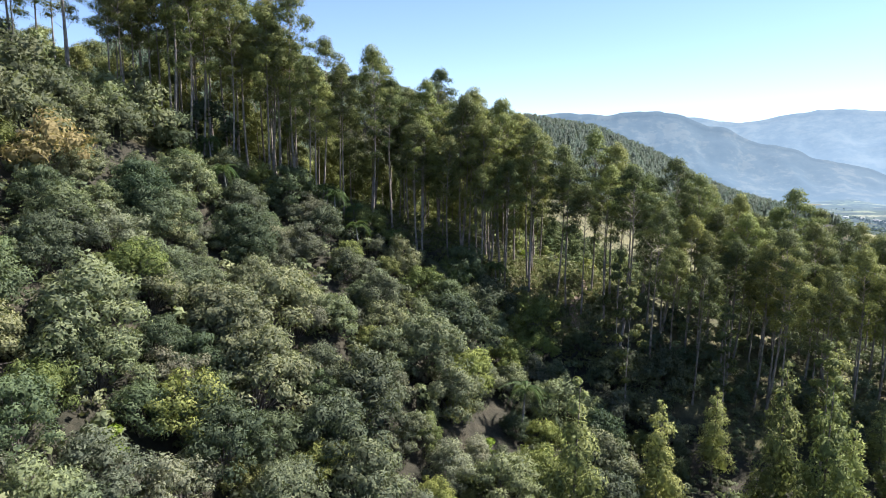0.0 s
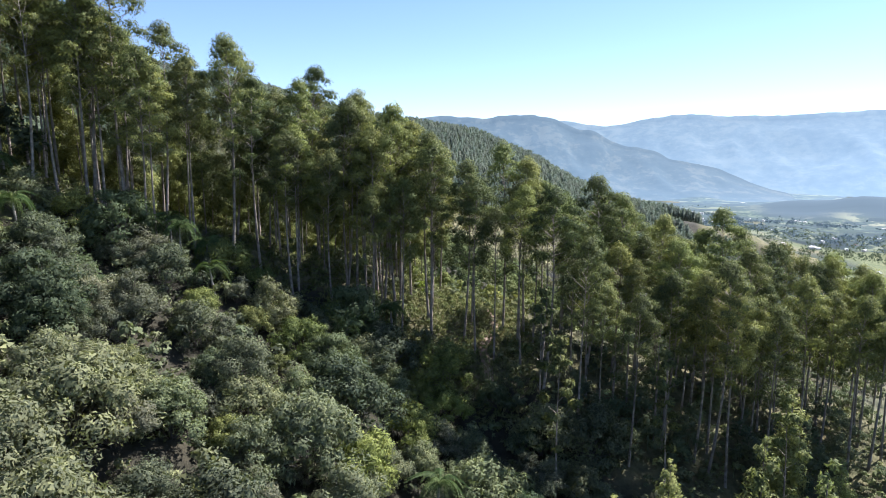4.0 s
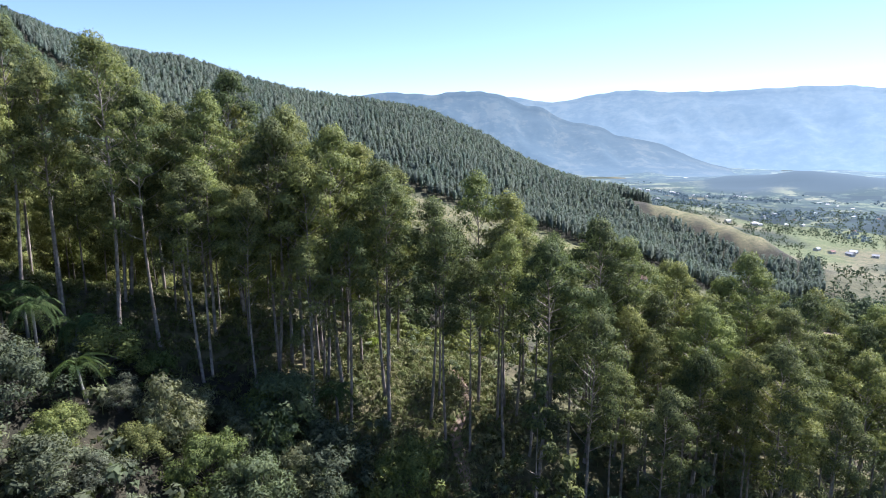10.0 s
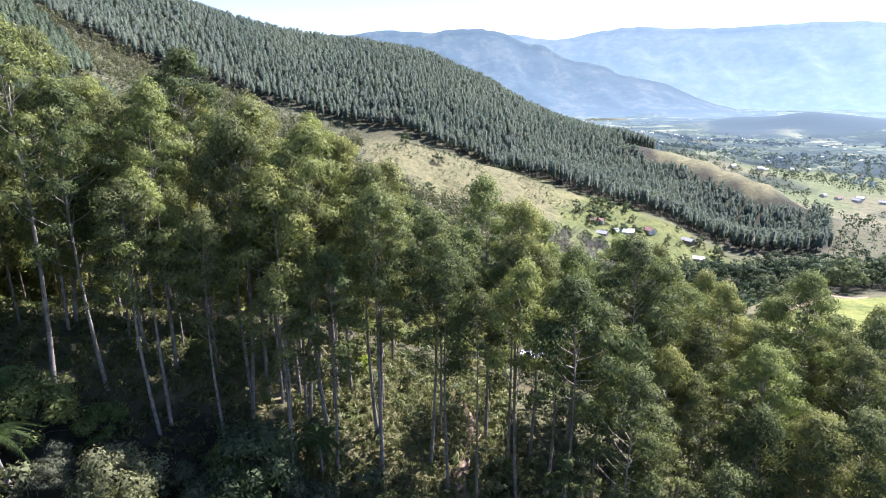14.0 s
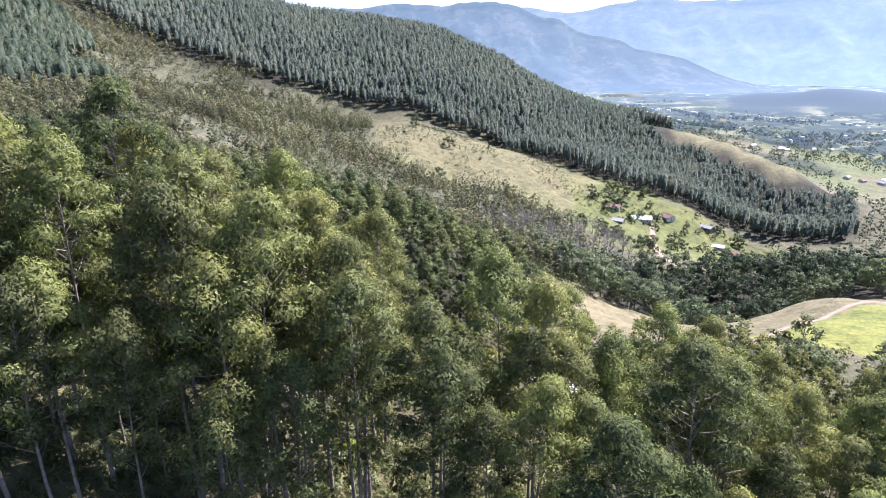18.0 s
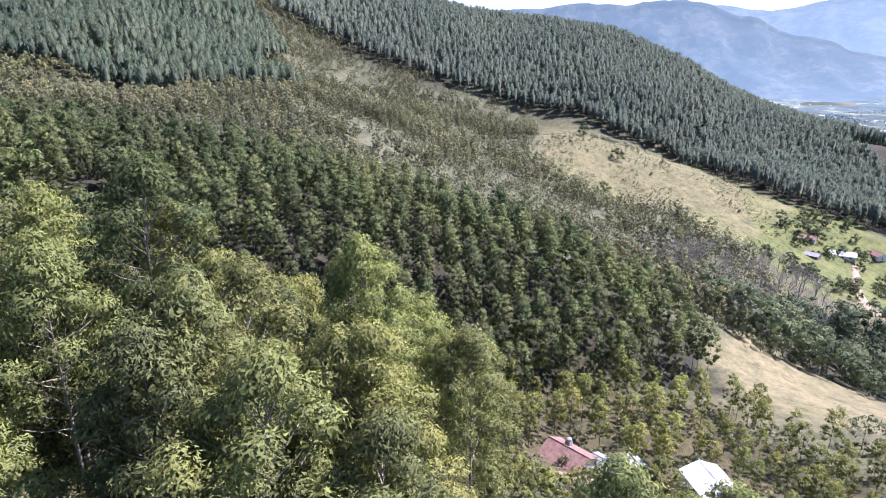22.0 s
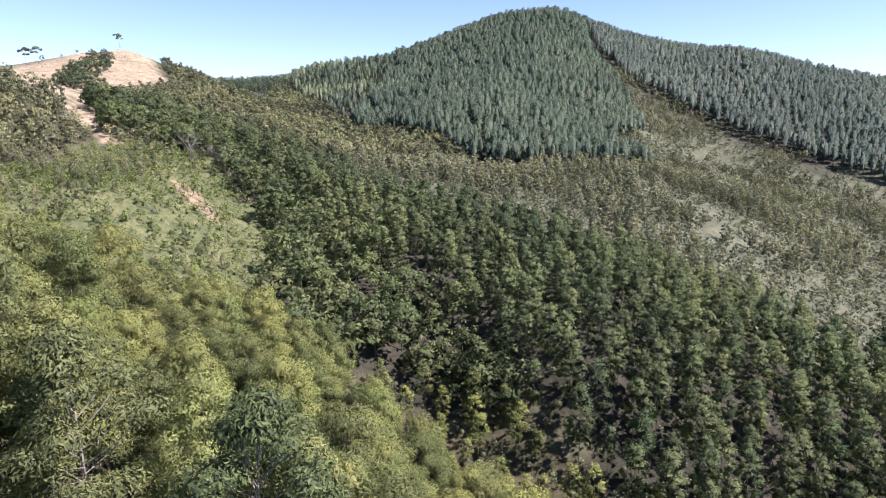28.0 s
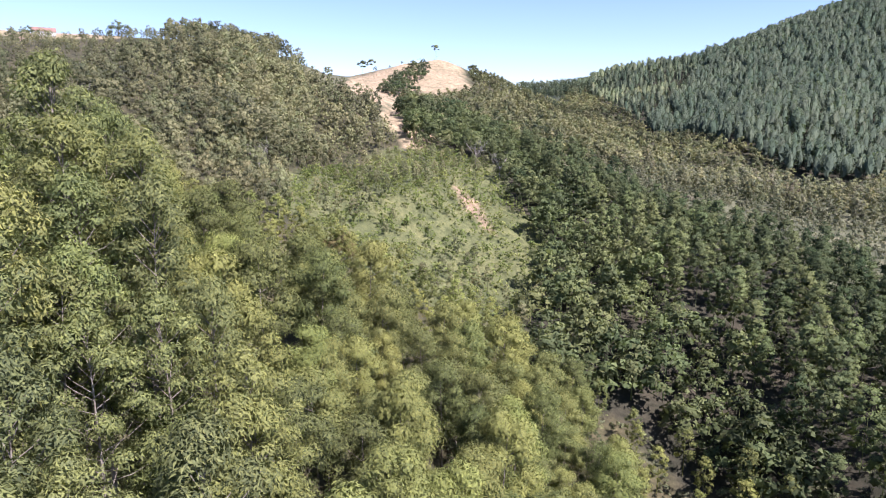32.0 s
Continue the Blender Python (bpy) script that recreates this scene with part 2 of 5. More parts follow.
def leaf(name, dark, mid, light, see_through=0.30, per_tree="object"):
    """Foliage: each leaf tuft and each tree varies between the three colours, and light shines through."""
    m, tree, b = material(name, 0.62 if per_tree == "object" else 0.8)
    b.inputs["Specular IOR Level"].default_value = 0.07 if per_tree == "object" else 0.02
    geo = tree.nodes.new("ShaderNodeNewGeometry")
    if per_tree == "object":
        info = tree.nodes.new("ShaderNodeObjectInfo").outputs["Random"]
    else:
        att = tree.nodes.new("ShaderNodeAttribute")
        att.attribute_name = "tint"
        info = att.outputs["Fac"]
    add = tree.nodes.new("ShaderNodeMath")
    add.operation = "MULTIPLY_ADD"
    tree.links.new(geo.outputs["Random Per Island"], add.inputs[0])
    add.inputs[1].default_value = 0.5 if per_tree == "object" else 0.30
    half = tree.nodes.new("ShaderNodeMath")
    half.operation = "MULTIPLY"
    tree.links.new(info, half.inputs[0])
    half.inputs[1].default_value = 0.5 if per_tree == "object" else 0.70
    tree.links.new(half.outputs[0], add.inputs[2])
    colour = ramp(tree, add.outputs[0], [(0.08, dark), (0.5, mid), (0.95, light)])
    spin = tree.nodes.new("ShaderNodeMath")
    spin.operation = "MULTIPLY"
    spin.inputs[1].default_value = 7.31
    tree.links.new(info, spin.inputs[0])
    part_of = tree.nodes.new("ShaderNodeMath")
    part_of.operation = "FRACT"
    tree.links.new(spin.outputs[0], part_of.inputs[0])
    hue = ramp(tree, part_of.outputs[0], [(0.0, (0.92, 1.0, 0.95)), (0.45, (1.0, 1.0, 1.0)), (0.85, (1.03, 1.0, 0.98)), (1.0, (1.06, 1.0, 1.0))])
    colour = mixed(tree, colour, hue, 1.0, "MULTIPLY")
    tree.links.new(colour, b.inputs["Base Color"])
    glow = tree.nodes.new("ShaderNodeBsdfTranslucent")
    tree.links.new(mixed(tree, colour, (1.22, 1.3, 0.82), 1.0, "MULTIPLY"), glow.inputs["Color"])
    both = tree.nodes.new("ShaderNodeMixShader")
    both.inputs[0].default_value = see_through
    tree.links.new(b.outputs[0], both.inputs[1])
    tree.links.new(glow.outputs[0], both.inputs[2])
    tree.links.new(both.outputs[0], tree.nodes["Material Output"].inputs[0])
    return m


GUM = ((0.056, 0.068, 0.034), (0.164, 0.177, 0.068), (0.282, 0.288, 0.088))
YOUNG = ((0.056, 0.066, 0.029), (0.166, 0.176, 0.060), (0.268, 0.270, 0.078))
BUSH = ((0.050, 0.062, 0.040), (0.138, 0.150, 0.086), (0.262, 0.270, 0.126))
CONE = ((0.038, 0.054, 0.029), (0.098, 0.117, 0.055), (0.182, 0.196, 0.080))
OLIVE = ((0.066, 0.072, 0.046), (0.172, 0.170, 0.092), (0.282, 0.270, 0.136))
# PINE and RIDGE have haze mixed into the leaf colour: greyer, flatter than CONE
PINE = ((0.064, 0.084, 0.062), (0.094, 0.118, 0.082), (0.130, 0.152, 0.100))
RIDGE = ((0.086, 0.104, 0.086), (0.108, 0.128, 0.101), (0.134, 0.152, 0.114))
WOOD = ((0.042, 0.058, 0.042), (0.104, 0.126, 0.080), (0.200, 0.218, 0.114))
gum_leaf = leaf("gum_leaf", *GUM, 0.30)
young_leaf = leaf("young_gum_leaf", *YOUNG, 0.22)
bush_leaf = leaf("bush_leaf", *BUSH)
palm_leaf = leaf("palm_leaf", (0.035, 0.055, 0.020), (0.070, 0.100, 0.034), (0.120, 0.150, 0.052))
cone_tree_leaf = leaf("fresh_gum_leaf", (0.095, 0.108, 0.044), (0.235, 0.250, 0.092), (0.370, 0.375, 0.130))
bright_leaf = leaf("fresh_leaf", (0.10, 0.15, 0.02), (0.17, 0.22, 0.03), (0.25, 0.30, 0.05))
dry_leaf = leaf("dry_leaf", (0.13, 0.105, 0.045), (0.225, 0.180, 0.078), (0.320, 0.262, 0.115))
dusty_leaf = leaf("dusty_bush_leaf", (0.060, 0.066, 0.044), (0.156, 0.158, 0.102), (0.276, 0.272, 0.160))
dark_leaf = leaf("dark_bush_leaf", (0.040, 0.056, 0.034), (0.090, 0.112, 0.060), (0.165, 0.190, 0.085))
lime_leaf = leaf("lime_bush_leaf", (0.060, 0.078, 0.032), (0.160, 0.182, 0.058), (0.290, 0.300, 0.084))
olive_stuff = leaf("olive_wood_stuff", *OLIVE, per_tree="mesh")
young_stuff = leaf("young_gum_stuff", *YOUNG, per_tree="mesh")
cone_stuff = leaf("plantation_stuff", *CONE, per_tree="mesh")
bush_stuff = leaf("bush_stuff", *BUSH, per_tree="mesh")
wood_stuff = leaf("dark_wood_stuff", *WOOD, per_tree="mesh")
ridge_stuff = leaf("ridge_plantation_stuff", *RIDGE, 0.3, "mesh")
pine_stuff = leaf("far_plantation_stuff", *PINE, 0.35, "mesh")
grass_stuff = leaf("grass_stuff", (0.08, 0.092, 0.035), (0.15, 0.16, 0.066), (0.27, 0.25, 0.13), per_tree="mesh")
green_stuff = leaf("green_scrub_stuff", (0.090, 0.112, 0.036), (0.182, 0.215, 0.066), (0.30, 0.31, 0.115), per_tree="mesh")
grey_stuff = leaf("grey_scrub_stuff", (0.078, 0.084, 0.055), (0.146, 0.149, 0.095), (0.236, 0.232, 0.143), 0.35, "mesh")
brown_stuff = leaf("half_bare_stuff", (0.090, 0.080, 0.055), (0.166, 0.149, 0.101), (0.252, 0.229, 0.156), 0.35, "mesh")


def bark_material(name, dark, pale):
    m, tree, b = material(name, 0.85)
    tree.links.new(ramp(tree, noise_of(tree, 1.6, 6), [(0.3, dark), (0.7, pale)]), b.inputs["Base Color"])
    bumped(tree, b, noise_of(tree, 9.0, 3), 0.4, 0.03)
    return m


gum_bark = bark_material("gum_bark", (0.11, 0.088, 0.070), (0.36, 0.31, 0.25))
dark_bark = bark_material("dark_bark", (0.06, 0.05, 0.04), (0.19, 0.16, 0.13))
young_bark = bark_material("young_bark", (0.085, 0.070, 0.055), (0.25, 0.215, 0.17))
grey_bark = bark_material("bare_grey_bark", (0.15, 0.135, 0.115), (0.31, 0.28, 0.245))


def ground_material():
    m, tree, b = material("ground_cover", 0.95)
    att = tree.nodes.new("ShaderNodeAttribute")
    att.attribute_name = "cover"
    fine, broad = noise_of(tree, 0.9, 8, 0.7), noise_of(tree, 0.06, 5)
    shade = ramp(tree, fine, [(0.25, (0.5, 0.52, 0.5)), (0.75, (1.45, 1.42, 1.4))])
    middle = ramp(tree, noise_of(tree, 0.22, 9, 0.72), [(0.36, (0.55, 0.62, 0.52)), (0.5, (1.0, 1.0, 1.0)), (0.66, (1.3, 1.24, 1.2))])
    patch = ramp(tree, broad, [(0.3, (0.72, 0.78, 0.72)), (0.7, (1.25, 1.2, 1.15))])
    colour = mixed(tree, mixed(tree, mixed(tree, att.outputs["Color"], shade, 1.0, "MULTIPLY"), middle, 1.0, "MULTIPLY"), patch, 1.0, "MULTIPLY")
    tree.links.new(colour, b.inputs["Base Color"])
    bumped(tree, b, noise_of(tree, 0.7, 8, 0.7), 0.6, 0.5)
    return m


ground_cover = ground_material()


# ---- meshes ----
def mesh_of(name, verts, faces, mats, smooth=False):
    data = bpy.data.meshes.new(name)
    data.from_pydata([tuple(v) for v in verts], [], faces)
    for mat in mats:
        data.materials.append(mat)
    if smooth:
        data.polygons.foreach_set("use_smooth", [True] * len(faces))
    return data


def tri_mesh(name, tris, mat, tint=None):
    """A mesh of loose leaf triangles (n, 4, 3): three corners and the way the leaf mass faces; tint: a number for each triangle."""
    n = len(tris)
    data = bpy.data.meshes.new(name)
    data.vertices.add(3 * n)
    data.vertices.foreach_set("co", np.ascontiguousarray(tris[:, :3], np.float32).ravel())
    data.loops.add(3 * n)
    data.loops.foreach_set("vertex_index", np.arange(3 * n, dtype=np.int32))
    data.polygons.add(n)
    data.polygons.foreach_set("loop_start", np.arange(0, 3 * n, 3, dtype=np.int32))
    data.polygons.foreach_set("use_smooth", np.ones(n, bool))
    if tint is not None:
        a = data.attributes.new("tint", "FLOAT", "POINT")
        a.data.foreach_set("value", np.repeat(np.asarray(tint, np.float32), 3))
    data.materials.append(mat)
    data.update(calc_edges=True)
    data.normals_split_custom_set_from_vertices(np.repeat(unit(tris[:, 3]), 3, axis=0))
    return data


def flat_tris(tris):
    """Adds to plain triangles (n, 3, 3) their own facing."""
    tris = np.asarray(tris, float)
    face = unit(np.cross(tris[:, 1] - tris[:, 0], tris[:, 2] - tris[:, 0]))
    return np.concatenate([tris, face[:, None]], 1)


def unit(v):
    return v / np.maximum(np.linalg.norm(v, axis=-1, keepdims=True), 1e-9)


def leaves(clumps, n, length, width, droop, rng, whole=0.75):
    """n leaf sprays as triangles on the upper shell of pad-like clumps (x, y, z, radius, flatness): they point outwards and hang."""
    clumps = np.asarray(clumps, float)
    pick = rng.choice(len(clumps), n, p=clumps[:, 3] ** 2 / (clumps[:, 3] ** 2).sum())
    c = clumps[pick]
    out = unit(rng.normal(size=(n, 3)))
    low = (out[:, 2] < -0.3) & (rng.random(n) < 0.75)
    out[low, 2] *= -0.8
    r = c[:, 3] * rng.uniform(0.3, 1.0, n) ** 0.38 * rng.uniform(0.83, 1.17, n)
    at = c[:, :3] + out * r[:, None] * np.stack([np.ones(n), np.ones(n), c[:, 4]], 1)
    face = unit(out * (1, 1, 1.15) + rng.normal(size=(n, 3)) * 0.5 + np.array([0, 0, 0.25]))
    along = out * (0.7, 0.7, 0.2) + rng.normal(size=(n, 3)) * 0.75 + np.array([0, 0, -droop]) * 1.3
    along = unit(along - face * (along * face).sum(-1, keepdims=True))
    side = np.cross(along, face)
    size = rng.uniform(0.6, 1.35, n)[:, None]
    a = at - along * length * size * 0.5
    b = at + along * length * size * 0.5
    w = side * width * size * 0.5
    mid = at - along * length * size * 0.08
    hub = clumps[:, :3].mean(0)
    mass = unit((at - hub) * (1, 1, 0.55))
    turned = unit(out * max(0.35, 1.55 - 0.8 * whole) + mass * 0.8 * whole + face * 0.5 + rng.normal(size=(n, 3)) * 0.16)
    tri = np.stack([a - w * 0.3, mid + w * 1.1, b - w * 0.4, turned], 1)
    own = np.cross(tri[:, 1] - tri[:, 0], tri[:, 2] - tri[:, 0])
    back = (own * turned).sum(-1) < 0
    tri[back, 1], tri[back, 2] = tri[back, 2].copy(), tri[back, 1].copy()
    return tri


ICO = (1 + 5 ** 0.5) / 2
ICO_V = np.array([(-1, ICO, 0), (1, ICO, 0), (-1, -ICO, 0), (1, -ICO, 0), (0, -1, ICO), (0, 1, ICO), (0, -1, -ICO), (0, 1, -ICO), (ICO, 0, -1), (ICO, 0, 1), (-ICO, 0, -1), (-ICO, 0, 1)]) / 1.902
ICO_F = [(0, 11, 5), (0, 5, 1), (0, 1, 7), (0, 7, 10), (0, 10, 11), (1, 5, 9), (5, 11, 4), (11, 10, 2), (10, 7, 6), (7, 1, 8), (3, 9, 4), (3, 4, 2), (3, 2, 6), (3, 6, 8), (3, 8, 9), (4, 9, 5), (2, 4, 11), (6, 2, 10),
         (8, 6, 7), (9, 8, 1)]
OCT_V = np.array([(1, 0, 0), (0, 1, 0), (-1, 0, 0), (0, -1, 0), (0, 0, 1), (0, 0, -1)], float)
OCT_F = [(0, 1, 4), (1, 2, 4), (2, 3, 4), (3, 0, 4), (1, 0, 5), (2, 1, 5), (3, 2, 5), (0, 3, 5)]


def dense_heart(clumps, share, rng, fine):
    """The innermost part of each clump, a crumpled mass that light does not get through."""
    base, faces = (ICO_V, ICO_F) if fine else (OCT_V, OCT_F)
    out = []
    for c in clumps:
        turn = rng.uniform(0, 6.28)
        q = base @ np.array([(math.cos(turn), math.sin(turn), 0), (-math.sin(turn), math.cos(turn), 0), (0, 0, 1)])
        v = q * rng.uniform(0.7, 1.25, (len(base), 1)) * (c[3] * share) * (1, 1, c[4]) + c[:3]
        out.append(v[np.array(faces)])
    tris = np.concatenate(out)
    hub = np.mean([c[:3] for c in clumps], 0)
    own = unit(np.cross(tris[:, 1] - tris[:, 0], tris[:, 2] - tris[:, 0]))
    return np.concatenate([tris, unit(0.45 * own + 0.7 * unit((tris.mean(1) - hub) * (1, 1, 0.55)))[:, None]], 1)


def inner_leaves(clumps, per_clump, rng):
    """Coarser sprays inside each clump, turned every way, which keep light from passing straight through it."""
    c = np.repeat(np.asarray(clumps, float), per_clump, 0)
    n = len(c)
    at = c[:, :3] + unit(rng.normal(size=(n, 3))) * (c[:, 3] * rng.uniform(0.3, 0.72, n))[:, None] * np.stack([np.ones(n), np.ones(n), c[:, 4]], 1)
    size = (c[:, 3] * rng.uniform(0.11, 0.19, n))[:, None]
    u = unit(rng.normal(size=(n, 3)))
    v = unit(np.cross(u, rng.normal(size=(n, 3))))
    hub = np.asarray(clumps, float)[:, :3].mean(0)
    turned = unit(unit(at - c[:, :3]) + unit((at - hub) * (1, 1, 0.55)) + rng.normal(size=(n, 3)) * 0.25)
    tri = np.stack([at - u * size, at + u * size * 0.6 + v * size * 0.7, at + u * size * 0.5 - v * size * 0.6, turned], 1)
    own = np.cross(tri[:, 1] - tri[:, 0], tri[:, 2] - tri[:, 0])
    back = (own * turned).sum(-1) < 0
    tri[back, 1], tri[back, 2] = tri[back, 2].copy(), tri[back, 1].copy()
    return tri


def tube(points, radii, sides, verts, faces):
    points = np.asarray(points, float)
    base = len(verts)
    for k, (p, r) in enumerate(zip(points, radii)):
        d = unit(points[min(k + 1, len(points) - 1)] - points[max(k - 1, 0)])
        u = unit(np.cross(d, (0.3, 0.9, 0.1)))
        v = np.cross(d, u)
        for s in range(sides):
            q = 2 * math.pi * s / sides
            verts.append(p + r * (math.cos(q) * u + math.sin(q) * v))
    for k in range(len(points) - 1):
        for s in range(sides):
            a, b = base + k * sides + s, base + k * sides + (s + 1) % sides
            faces.append((a, b, b + sides, a + sides))
    faces.append(tuple(base + (len(points) - 1) * sides + s for s in range(sides)))


def gum_shape(rng, tall, bottom, spread, count, round_top=0.5, puff=0.36):
    """A slender leaning stem, limbs that rise from it and clumps of leaves at their ends."""
    lean = rng.normal(size=2) * 0.011 * tall
    bend = rng.normal(size=2) * 0.016 * tall

    def stem(f):
        return np.array([lean[0] * f + bend[0] * math.sin(3.1 * f), lean[1] * f + bend[1] * math.sin(3.1 * f), tall * f])

    verts, faces, clumps = [], [], []
    steps = [0, 0.02, 0.2, 0.4, 0.6, 0.8, 0.97]
    tube([stem(f) - (0, 0, 0.8 * (f == 0)) for f in steps], [tall * 0.0075 * (1.5 if f == 0 else 1.03 - f) for f in steps], 6, verts, faces)
    turn = rng.uniform(0, 6.28)
    for k in range(count):
        g = ((k + rng.random()) / count) ** 0.68
        f = bottom + (0.98 - bottom) * g
        turn += 2.4 + rng.normal() * 0.5
        girth = math.sin(math.pi * (0.12 + 0.88 * g) ** (1.0 - 0.3 * round_top)) ** 0.7
        reach = spread * max(0.1, girth) * rng.uniform(0.4, 1.0)
        end = stem(f) + np.array([math.cos(turn) * reach, math.sin(turn) * reach, reach * rng.uniform(-0.1, 0.4)])
        start = stem(max(0.1, f - 0.06))
        tube([start, (start + end) / 2 - (0, 0, 0.08 * reach), end], [tall * 0.0018, tall * 0.0012, tall * 0.0005], 3, verts, faces)
        clumps.append((*end, spread * puff * rng.uniform(0.75, 1.3), rng.uniform(0.6, 0.95)))
    clumps.append((*stem(0.985), spread * puff * 1.05, 1.0))
    return verts, faces, clumps


def dome_shape(rng, tall, bottom, spread, count, puff=0.19, top_heavy=0.0):
    """A single stem and a full egg-shaped crown that bulges in many rounded clumps."""
    lean = rng.normal(size=2) * 0.02 * tall
    verts, faces, clumps = [], [], []
    mid, half = tall * (bottom + 1) / 2, tall * (1 - bottom) / 2
    tube([(0, 0, -0.8), (0, 0, 0.3), (lean[0] * 0.4, lean[1] * 0.4, tall * 0.4), (lean[0], lean[1], tall * 0.93)], [tall * 0.009, tall * 0.0065, tall * 0.0045, tall * 0.0008], 6, verts, faces)
    for k in range(count):
        h = -0.86 + 1.84 * (k + 0.5) / count
        turn = 2.4 * k + rng.normal() * 0.4
        girth = math.sqrt(max(0.0, 1 - h * h)) * (1 + top_heavy * h) * (0.80 + 0.22 * (h < 0.3))
        out = spread * 0.5 * girth * rng.uniform(0.62, 1.0)
        f = 0.5 + 0.5 * h
        end = np.array([lean[0] * f + math.cos(turn) * out, lean[1] * f + math.sin(turn) * out, mid + half * 0.9 * h + rng.normal() * 0.03 * tall])
        if k % 3 == 0 and h < 0.6:
            start = np.array([lean[0] * f * 0.8, lean[1] * f * 0.8, end[2] - 0.6 * out - 0.3])
            tube([start, end], [tall * 0.0024, tall * 0.0007], 3, verts, faces)
        clumps.append((*end, spread * puff * rng.uniform(0.75, 1.25), rng.uniform(0.75, 1.0)))
    return verts, faces, clumps


def bush_shape(rng, tall, spread, count):
    """Several stems and a lumpy crown that comes down to the ground at its rim."""
    verts, faces, clumps = [], [], []
    stretch = rng.uniform(0.75, 1.25)
    for k in range(count):
        turn, far = k * 2.4 + rng.normal() * 0.35, math.sqrt((k + 0.3) / count)
        out = spread * 0.5 * far * rng.uniform(0.75, 1.12)
        top = tall * (0.90 - 0.72 * far ** 2.2 * rng.uniform(0.6, 1.05)) * rng.uniform(0.68, 1.12)
        end = np.array([math.cos(turn) * out * stretch, math.sin(turn) * out / stretch, top])
        tube([(0.1 * math.cos(turn), 0.1 * math.sin(turn), -0.5), end * (0.4, 0.4, 0.5), end], [tall * 0.010, tall * 0.006, tall * 0.002], 3, verts, faces)
        clumps.append((*end, spread * rng.uniform(0.08, 0.20), rng.uniform(0.65, 1.15)))
    return verts, faces, clumps


def cone_shape(rng, tall, spread):
    verts, faces, clumps = [], [], []
    tube([(0, 0, -0.6), (0, 0, tall * 0.5), (0.1, 0, tall * 0.96)], [tall * 0.011, tall * 0.007, tall * 0.002], 5, verts, faces)
    count = 15
    for k in range(count):
        f = 0.22 + 0.76 * k / (count - 1)
        turn = k * 2.4 + rng.normal() * 0.3
        r = spread * 0.5 * (1.02 - f) ** 0.6
        out = r * rng.uniform(0.3, 0.75)
        clumps.append((math.cos(turn) * out, math.sin(turn) * out, tall * f, max(r * 0.75, 0.45), 1.25))
    return verts, faces, clumps


def part(name, data, parent, label=""):
    ob = new(name, data)
    ob.parent = parent
    return tagged(ob, label)


def tree_thing(name, label, group, shape, n, length, width, droop, rng, leaf_mat, bark_mat, category="tree", core=14, heart=0.42, whole=0.75):
    verts, faces, clumps = shape
    root = tagged(new(name), label, category, group)
    part("trunk", mesh_of(name + "_trunk", verts, faces, [bark_mat], True), root)
    part("crown", tri_mesh(name + "_crown", np.concatenate([leaves(clumps, n, length, width, droop, rng, whole), inner_leaves(clumps, core, rng), dense_heart(clumps, heart, rng, True)]), leaf_mat), root)
    return root


def scatter(ring, step, rng, jitter=0.45, turn=0.0, keep=None):
    """Places on a jittered grid inside a ring of the plan."""
    xs, ys = [p[0] for p in ring], [p[1] for p in ring]
    r = math.hypot(max(xs) - min(xs), max(ys) - min(ys)) / 2 + step
    k = np.arange(-r, r, step)
    gx, gy = [a.ravel() for a in np.meshgrid(k, k)]
    gx, gy = gx + rng.uniform(-1, 1, gx.size) * jitter * step, gy + rng.uniform(-1, 1, gx.size) * jitter * step
    c, s = math.cos(turn), math.sin(turn)
    x, y = c * gx - s * gy + (max(xs) + min(xs)) / 2, s * gx + c * gy + (max(ys) + min(ys)) / 2
    ok = inside(x, y, ring)
    if keep is not None:
        ok &= keep(x, y)
    return x[ok], y[ok]


def plant(masters, x, y, rng, low=0.85, high=1.15, sink=0.1, scale_of=None, tilt=2.0):
    """Sets copies of the master trees on the land."""
    z = height(x, y)
    used = set()
    for k in range(len(x)):
        ob = masters[int(rng.integers(len(masters)))]
        s = rng.uniform(low, high) * (scale_of(x[k], y[k]) if scale_of else 1.0)
        m = pose(x[k], y[k], z[k] - sink, rng.normal() * tilt, rng.normal() * tilt, rng.uniform(0, 360)) @ Matrix.Diagonal((s, s, s * rng.uniform(0.94, 1.06), 1))
        if ob.name in used:
            copy_thing(ob, m)
        else:
            used.add(ob.name)
            ob.matrix_basis = m
    for ob in masters:
        if ob.name not in used:
            for o in (*ob.children, ob):
                bpy.data.objects.remove(o)


